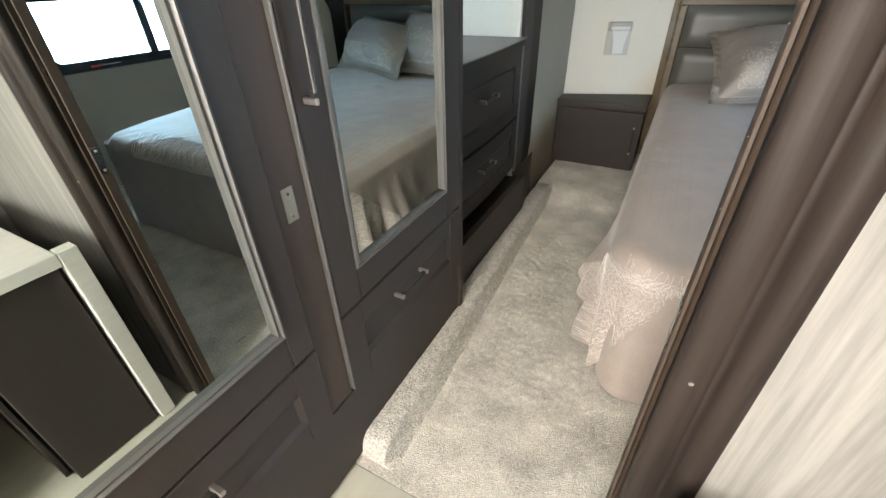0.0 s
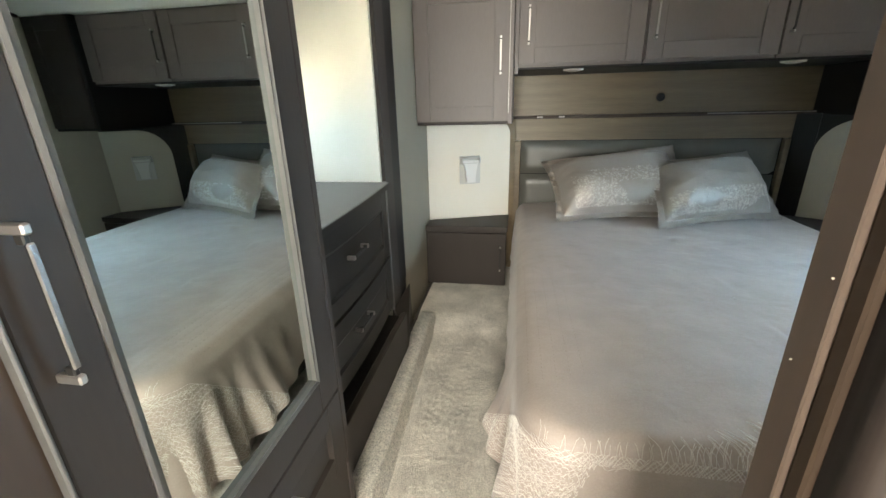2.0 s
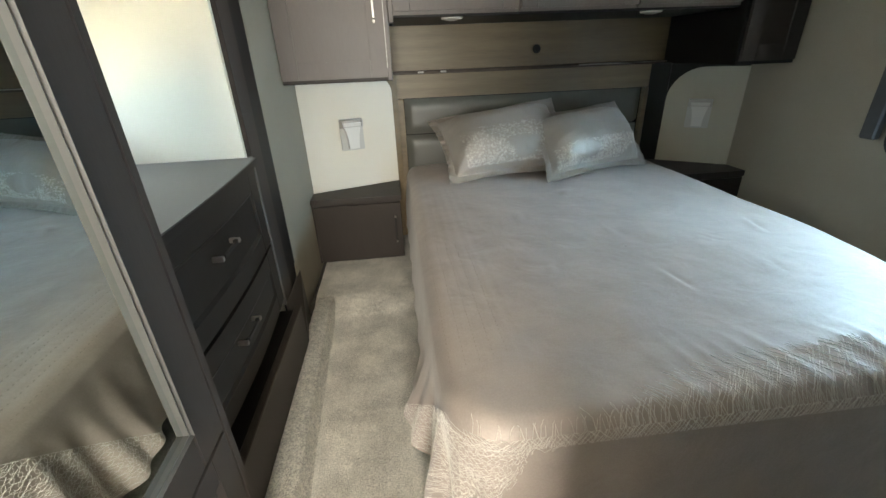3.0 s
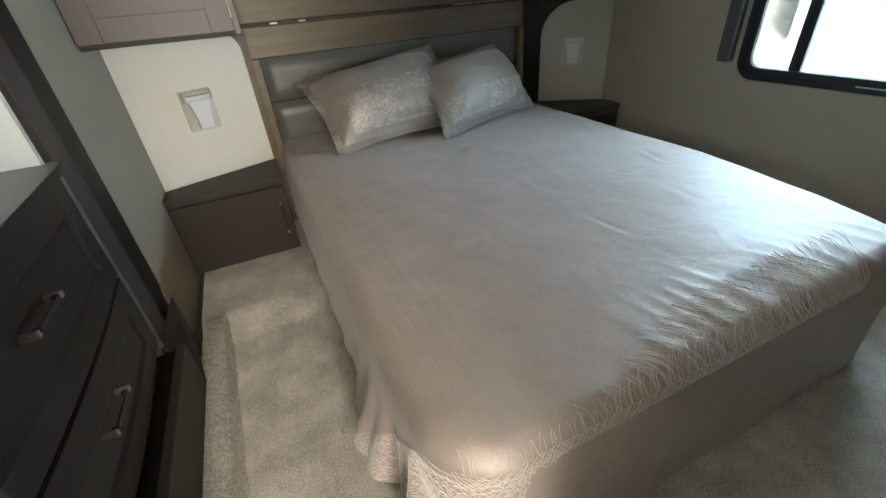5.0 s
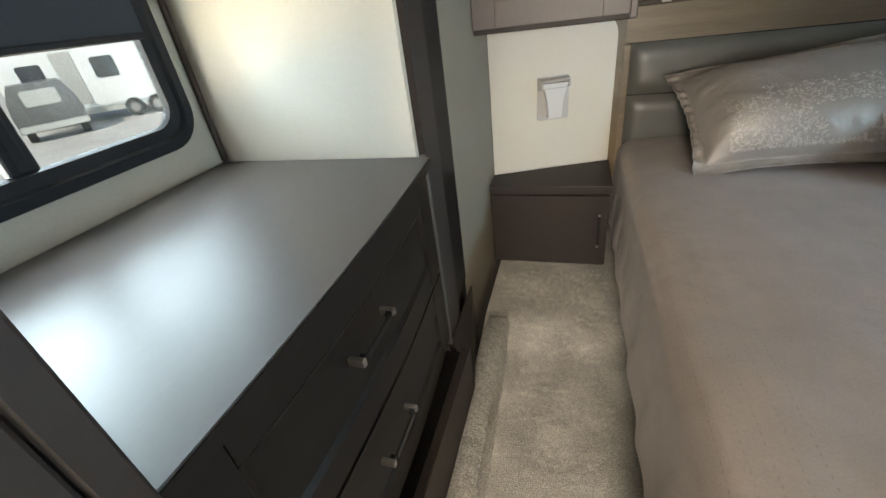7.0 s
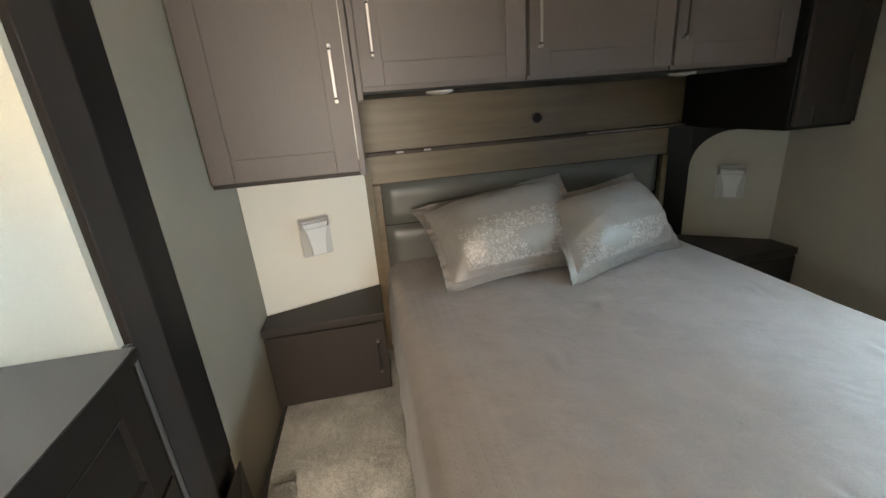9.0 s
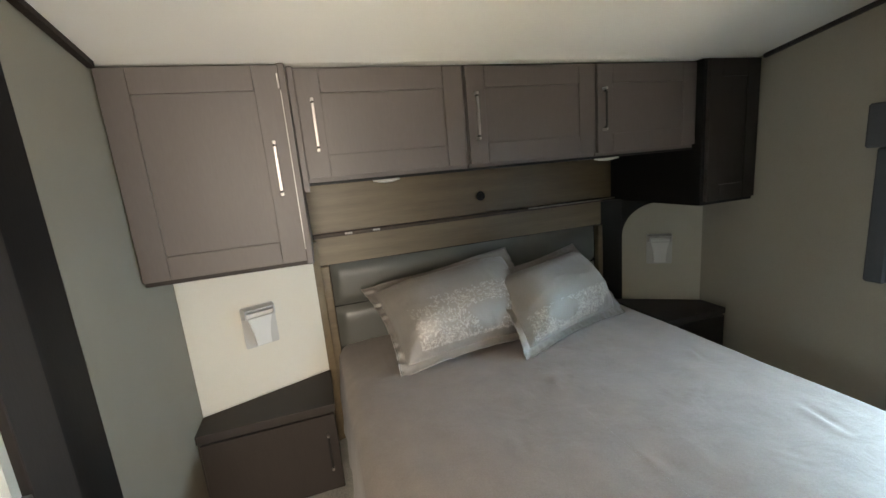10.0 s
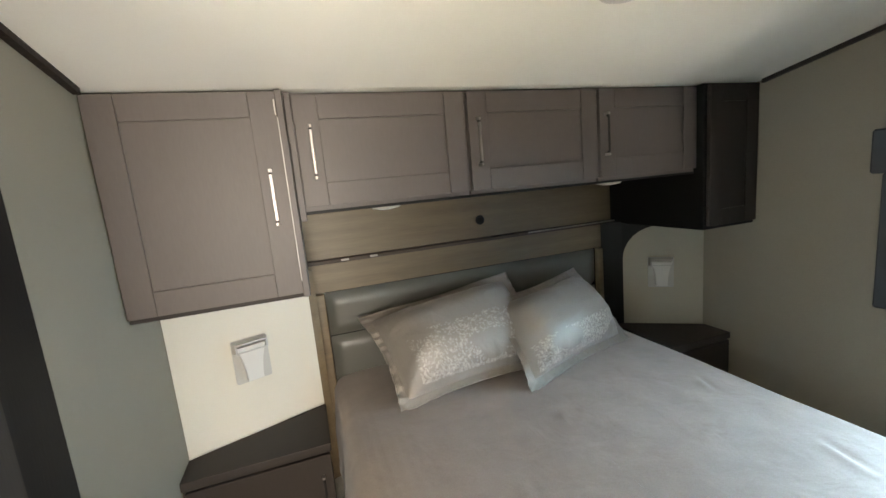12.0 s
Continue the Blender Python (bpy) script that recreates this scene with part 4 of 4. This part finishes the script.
overhead(-.170, .532, -.113, "grey-brown overhead cabinet next to the tall wall cabinet")
overhead(.539, 1.221, .583, "grey-brown overhead cabinet in the middle over the pillows")
overhead(1.228, 1.864, 1.262, "grey-brown overhead cabinet near the shade-toned corner cabinet")
# Thin panel under the overhead cabinets, much darker than their doors.
rail = thing("cabinet_bottom", "dark bottom panel under the overhead cabinets", "cabinet trim")
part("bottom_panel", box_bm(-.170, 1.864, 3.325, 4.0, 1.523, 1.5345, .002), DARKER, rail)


def corner_cabinet(x0, x1, hx, pad_l, pad_r, label, material):
    cab = thing("corner_cabinet", label, "cabinet", "corner cabinets beside the bed")
    # Without a handle the box turns near-black: shade put into its colour.
    part("body", box_bm(x0, x1, 3.275, 4.0, 1.212, ZC - .002, .003), DARK if hx else DARKER, cab, "dark cabinet box")
    door = shaker("door", cab, "framed cabinet door", material, Matrix.Translation((0, 3.275, 0)) @ FRONT, x0 + pad_l, x1 - pad_r, 1.232, ZC - .01, .09, .088, .022, .009)
    if hx:
        pull(door, Matrix.Translation((hx, 3.253, 1.602)) @ FRONT, .205, True, STEEL)
    return cab


corner_cabinet(XL + .002, -.195, -.272, .003, .026, "tall grey-brown wall cabinet over the nightstand", CABINET)
# Same laminate as its pair; the corner's shade is put into the colours.
corner_cabinet(1.868, XR - .002, None, .02, .012, "corner wall cabinet by the window wall, coloured in shade", DARK)
filler = thing("cabinet_filler", "pale grey filler strips between the wall cabinets", "cabinet trim")
part("strip", box_bm(-.1935, -.168, 3.300, 3.40, 1.50, ZC - .003, .003), CABINET, filler)
part("strip", box_bm(-.222, -.1955, 3.250, 3.2745, 1.215, ZC - .003, .004), CABINET, filler)
part("hinge", box_bm(-.228, -.2225, 3.243, 3.2495, 1.890, 1.945, .001), STEEL2, filler, "small metal hinge knuckle")
part("edge_bead", box_bm(-.2215, -.2185, 3.2465, 3.2498, 1.28, 1.885, .0008), STEEL, filler, "thin bright edge bead")


def under_light(x, label):
    ob = thing("puck_light", label, "light", "reading lights under the overhead cabinets")
    part("ring", moved(ring_bm([(rounded_loop(-.062, .062, -.062, .062, .0615, 7), 0), (rounded_loop(-.060, .060, -.060, .060, .0595, 7), .008), (rounded_loop(-.052, .052, -.052, .052, .0515, 7), .010), (rounded_loop(-.051, .051, -.051, .051, .0505, 7), 0)]),
                            Matrix.Translation((x, 3.41, 1.523)) @ Matrix.Rotation(math.pi, 4, 'X')), WHITEP, ob, smooth=True)
    bm = bmesh.new()
    bmesh.ops.create_uvsphere(bm, u_segments=24, v_segments=10, radius=1)
    bmesh.ops.delete(bm, geom=[v for v in bm.verts if v.co.z > .01], context='VERTS')
    bm.transform(Matrix.Translation((x, 3.41, 1.519)) @ Matrix.Diagonal((.052, .052, .013, 1)))
    part("lens", bm, LENS, ob, "frosted white lens", smooth=True)


under_light(.165, "white round reading light over the satin pillows")
under_light(1.36, "white round reading light near the dark corner")


# ---- angled corner panels with sconces, nightstands ----
def panel_frame(a, b):
    """Axes of an upright panel from plan point a to b: u along it, v up, out towards the room."""
    d = (Vector(b) - Vector(a)).to_2d() if len(a) > 2 else Vector(b) - Vector(a)
    length = d.length
    d.normalize()
    out = Vector((d.y, -d.x))
    m = Matrix(((d.x, 0, out.x, a[0]), (d.y, 0, out.y, a[1]), (0, 1, 0, 0), (0, 0, 0, 1)))
    return m, length


def arched(u0, u1, v0, v1, r, side):
    pts = [(u0, v0), (u1, v0)]
    if side > 0:
        for i in range(9):
            a = radians(90 * i / 8)
            pts.append((u1 - r + r * math.cos(a), v1 - r + r * math.sin(a)))
        pts.append((u0, v1))
    else:
        pts.append((u1, v1))
        for i in range(9):
            a = radians(90 + 90 * i / 8)
            pts.append((u0 + r + r * math.cos(a), v1 - r + r * math.sin(a)))
    return pts


def sconce(m, u, v, label):
    ob = thing("wall_sconce", label, "wall lamp", "reading sconces on the corner panels")
    o = m @ Matrix.Translation((u, v, .003))
    part("back_plate", moved(slab_bm(rounded_loop(-.078, .078, -.103, .103, .008, 3), 0, .012, .004), o), GREYP, ob, "grey plastic back plate")
    bm = ring_bm([(rounded_loop(-.076, .076, .045, .101, .006, 3), .012), (rounded_loop(-.070, .070, .055, .099, .006, 3), .060), (rounded_loop(-.062, .062, .060, .094, .005, 3), .060), (rounded_loop(-.066, .066, .05, .092, .005, 3), .012)])
    part("hood", moved(bm, o), GREYP, ob, "flared grey hood")
    pts = []
    n = 10
    for i in range(n + 1):
        t = i / n
        pts.append((.034 + .030 * t ** 2.2, -.088 + .165 * t))
    loop = [(w, v2) for w, v2 in pts] + [(-w, v2) for w, v2 in reversed(pts)]
    part("diffuser", moved(slab_bm(loop, .012, .046, .006), o), LENS, ob, "white waisted diffuser")
    return ob


corner_w, lw = panel_frame((-.800, 3.562), (-.212, 3.776))
pw = thing("corner_panel", "cream angled corner panel beside the bed with rounded corner", "wall panel", kind="structure")
part("backing", moved(slab_bm([(0, .05), (lw + .04, .05), (lw + .04, 1.22), (0, 1.22)], -.02, -.003), corner_w), WOOD, pw)
part("panel", moved(slab_bm(arched(.002, lw, .50, 1.214, .10, 1), -.003, .002), corner_w), CREAM, pw, "cream vinyl panel")
sconce(corner_w, .315, .868, "grey wall sconce with white diffuser above the nightstand")
corner_e, le = panel_frame((1.865, 3.875), (2.262, 3.585))
pe = thing("corner_panel", "arched corner panel beside the dark side panel, darker than cream", "wall panel", kind="structure")
part("backing", moved(slab_bm([(-.04, .05), (le, .05), (le, 1.22), (-.04, 1.22)], -.02, -.003), corner_e), DARKER, pe)
part("panel", moved(slab_bm(arched(0, le - .002, .50, 1.188, .23, -1), -.003, .002), corner_e), TAN, pe, "vinyl panel with arched corner, darker than the cream one")
sconce(corner_e, .235, .868, "grey wall sconce with white diffuser in the dim corner")


def nightstand(x0, x1, outline_top, hx, label, foot):
    ob = thing("nightstand", label, "nightstand", "nightstands beside the bed")
    part("body", prism_bm(outline_top(.012), foot, .462), DARK, ob)
    part("top", prism_bm(outline_top(-.006), .466, .506, .004), DARK, ob, "dark laminate top with a lip")
    part("top_recess", prism_bm(outline_top(.018), .4615, .467), DARKER, ob)
    door = part("door", box_bm(x0 + .01, x1 - .008, 3.394, 3.411, foot + .012, .455, .003), DARK, ob, "flat dark door")
    pull(door, Matrix.Translation((hx, 3.394, .270)) @ FRONT, .19, True, NICKELSHADE, "small nickel pull", bar=.012, reach=.024)
    return ob


nightstand(XL + .002, -.205, lambda e: [(XL + .002, 3.40 + e), (-.205 - max(e, 0), 3.40 + e), (-.205 - max(e, 0), 3.76), (XL + .002, 3.555)], -.255, "dark brown wedge-topped nightstand between wall and bed", .045)
nightstand(1.78, XR - .002, lambda e: [(1.78 + max(e, 0), 3.40 + e), (XR - .002, 3.40 + e), (XR - .002, 3.575), (1.86, 3.862), (1.78 + max(e, 0), 3.90)], 1.83, "dark brown nightstand under the arched panel", 0.0)

# ---- ceiling light ----
dome = thing("ceiling_light", "white round dome ceiling light, switched off", "ceiling light")
bm = bmesh.new()
bmesh.ops.create_uvsphere(bm, u_segments=32, v_segments=12, radius=1)
bmesh.ops.delete(bm, geom=[v for v in bm.verts if v.co.z > .01], context='VERTS')
DOME = Matrix.Translation((.775, 2.625, ceiling_z(2.625))) @ Matrix.Rotation(-math.atan(.20), 4, 'X')
bm.transform(DOME @ Matrix.Translation((0, 0, -.012)) @ Matrix.Diagonal((.075, .075, .030, 1)))
part("lens", bm, LENS, dome, "frosted white lens", smooth=True)
part("rim", moved(ring_bm([(rounded_loop(-.090, .090, -.090, .090, .0895, 9), 0), (rounded_loop(-.088, .088, -.088, .088, .0875, 9), .012), (rounded_loop(-.074, .074, -.074, .074, .0735, 9), .016), (rounded_loop(-.073, .073, -.073, .073, .0725, 9), 0)]),
                   DOME @ Matrix.Rotation(math.pi, 4, 'X')), WHITEP, dome, smooth=True)

# ---- passage beside the doorway ----
hallcab = thing("hall_cabinet", "open dark cabinet with pale grey shelf in the passage", "cabinet")
part("shelf", box_bm(.035, .745, -.30, .625, .645, .685, .003), PALEINT, hallcab, "pale grey wood-look shelf")
part("upright", box_bm(.035, .075, .626, .672, .0, .685, .002), PALEINT, hallcab, "pale upright edge")
part("end_panel", box_bm(.076, .745, .626, .64, .0, .645), DARK, hallcab)
part("front", box_bm(.052, .064, .38, .615, .0, .640, .002), DARK, hallcab, "dark panel front")
part("divider", box_bm(.10, .745, .36, .375, .0, .645, .002), DARK, hallcab)
part("divider", box_bm(.06, .745, .10, .115, .0, .645, .002), DARKER, hallcab)
part("back", box_bm(.70, .745, -.30, .625, .0, .645), DARKER, hallcab)

# ---- outside ----
structure("ground", box_bm(-400, 400, -400, 400, -1.25, -1.2), ASPHALT, "pale grey paved sales lot", "ground")


def trailer(m, label, length, swoosh):
    t = thing("travel_trailer", label, "trailer", "parked trailers outside")
    part("body", moved(prism_bm([(0, 0), (length, 0), (length, 2.4), (0, 2.4)], .55, 3.3, .12), m), RVWHITE, t, "white fibreglass body")
    part("skirt", moved(box_bm(.1, length - .1, .05, 2.35, .35, .549), m), RVGREY, t, "grey lower skirt")
    for k, (u0, u1) in enumerate(((.8, 1.6), (3.2, 4.0), (5.4, 6.5))):
        w = part("window", moved(slab_bm(rounded_loop(u0, u1, 1.6, 2.35, .08, 4), 0, .02), m @ FRONT), GLASSDARK, t, "dark tinted window")
    part("door", moved(slab_bm(rounded_loop(2.0, 2.7, .75, 2.65, .06, 4), 0, .03), m @ FRONT), RVGREY, t, "grey entry door")
    for u in (length * .5, length * .5 + .85):
        bm = bmesh.new()
        bmesh.ops.create_cone(bm, cap_ends=True, segments=24, radius1=.36, radius2=.36, depth=.22)
        tyre = part("wheel", moved(bm, m @ Matrix.Translation((u, .1, .36)) @ Matrix.Rotation(radians(90), 4, 'X')), RUBBER, t, "black tyre")
        bm = bmesh.new()
        bmesh.ops.create_cone(bm, cap_ends=True, segments=16, radius1=.2, radius2=.17, depth=.06)
        part("rim", moved(bm, m @ Matrix.Translation((u, -.03, .36)) @ Matrix.Rotation(radians(90), 4, 'X')), STEEL, tyre, "metal rim")
    for cu, cv, r0, r1, a0, a1 in swoosh:
        loop = [(cu + r1 * math.cos(radians(a0 + (a1 - a0) * i / 20)), cv + r1 * math.sin(radians(a0 + (a1 - a0) * i / 20))) for i in range(21)]
        loop += [(cu + r0 * math.cos(radians(a1 + (a0 - a1) * i / 20)), cv + r0 * math.sin(radians(a1 + (a0 - a1) * i / 20))) for i in range(21)]
        part("graphic", moved(slab_bm(loop, .003, .012), m @ FRONT), RVGREY, t, "grey curved body stripe")
    return t


def van(m, label):
    t = thing("parked_van", label, "van")
    prof = [(0, .35), (1.95, .35), (2.0, .9), (1.93, 1.35), (1.72, 1.86), (.28, 1.86), (.07, 1.35), (0, .9)]
    part("body", moved(slab_bm(prof, -1.55, 0, .06), m @ FRONT), RVDARK, t, "dark grey painted body")
    # Pale grey stands in for the reflection in the rear glass.
    part("rear_window", moved(slab_bm(rounded_loop(.50, 1.50, 1.16, 1.66, .07, 4), -.005, .012), m @ FRONT), RVGREY, t, "rear window, pale reflection put into its colour")
    part("bumper", moved(slab_bm(rounded_loop(.02, 1.98, .38, .58, .06, 4), .002, .09, .02), m @ FRONT), RVGREY, t, "grey bumper")
    for u in (.22, 1.78):
        bm = bmesh.new()
        bmesh.ops.create_cone(bm, cap_ends=True, segments=24, radius1=.34, radius2=.34, depth=.24)
        part("wheel", moved(bm, m @ Matrix.Translation((u, .5, .34)) @ Matrix.Rotation(radians(90), 4, 'Y')), RUBBER, t, "black tyre")
    return t


van(Matrix.Translation((-18.35, 10.95, -1.2)) @ Matrix.Rotation(radians(60), 4, 'Z'), "dark grey van parked in front of the trailers")
trailer(Matrix.Translation((-21.0, 12.5, -1.2)) @ Matrix.Rotation(radians(38), 4, 'Z'), "white travel trailer parked across the lot", 8.0, [])
trailer(Matrix.Translation((-24.5, 25.0, -1.2)) @ Matrix.Rotation(radians(38), 4, 'Z'), "white travel trailer parked farther across the lot", 8.0, [])
trailer(Matrix.Translation((5.3, 8.5, -1.2)) @ Matrix.Rotation(radians(-72), 4, 'Z'), "white travel trailer with grey swoosh parked close by", 9.0, [(4.2, 1.0, 1.1, 1.35, 10, 120), (5.0, .9, 1.5, 1.62, 20, 140)])
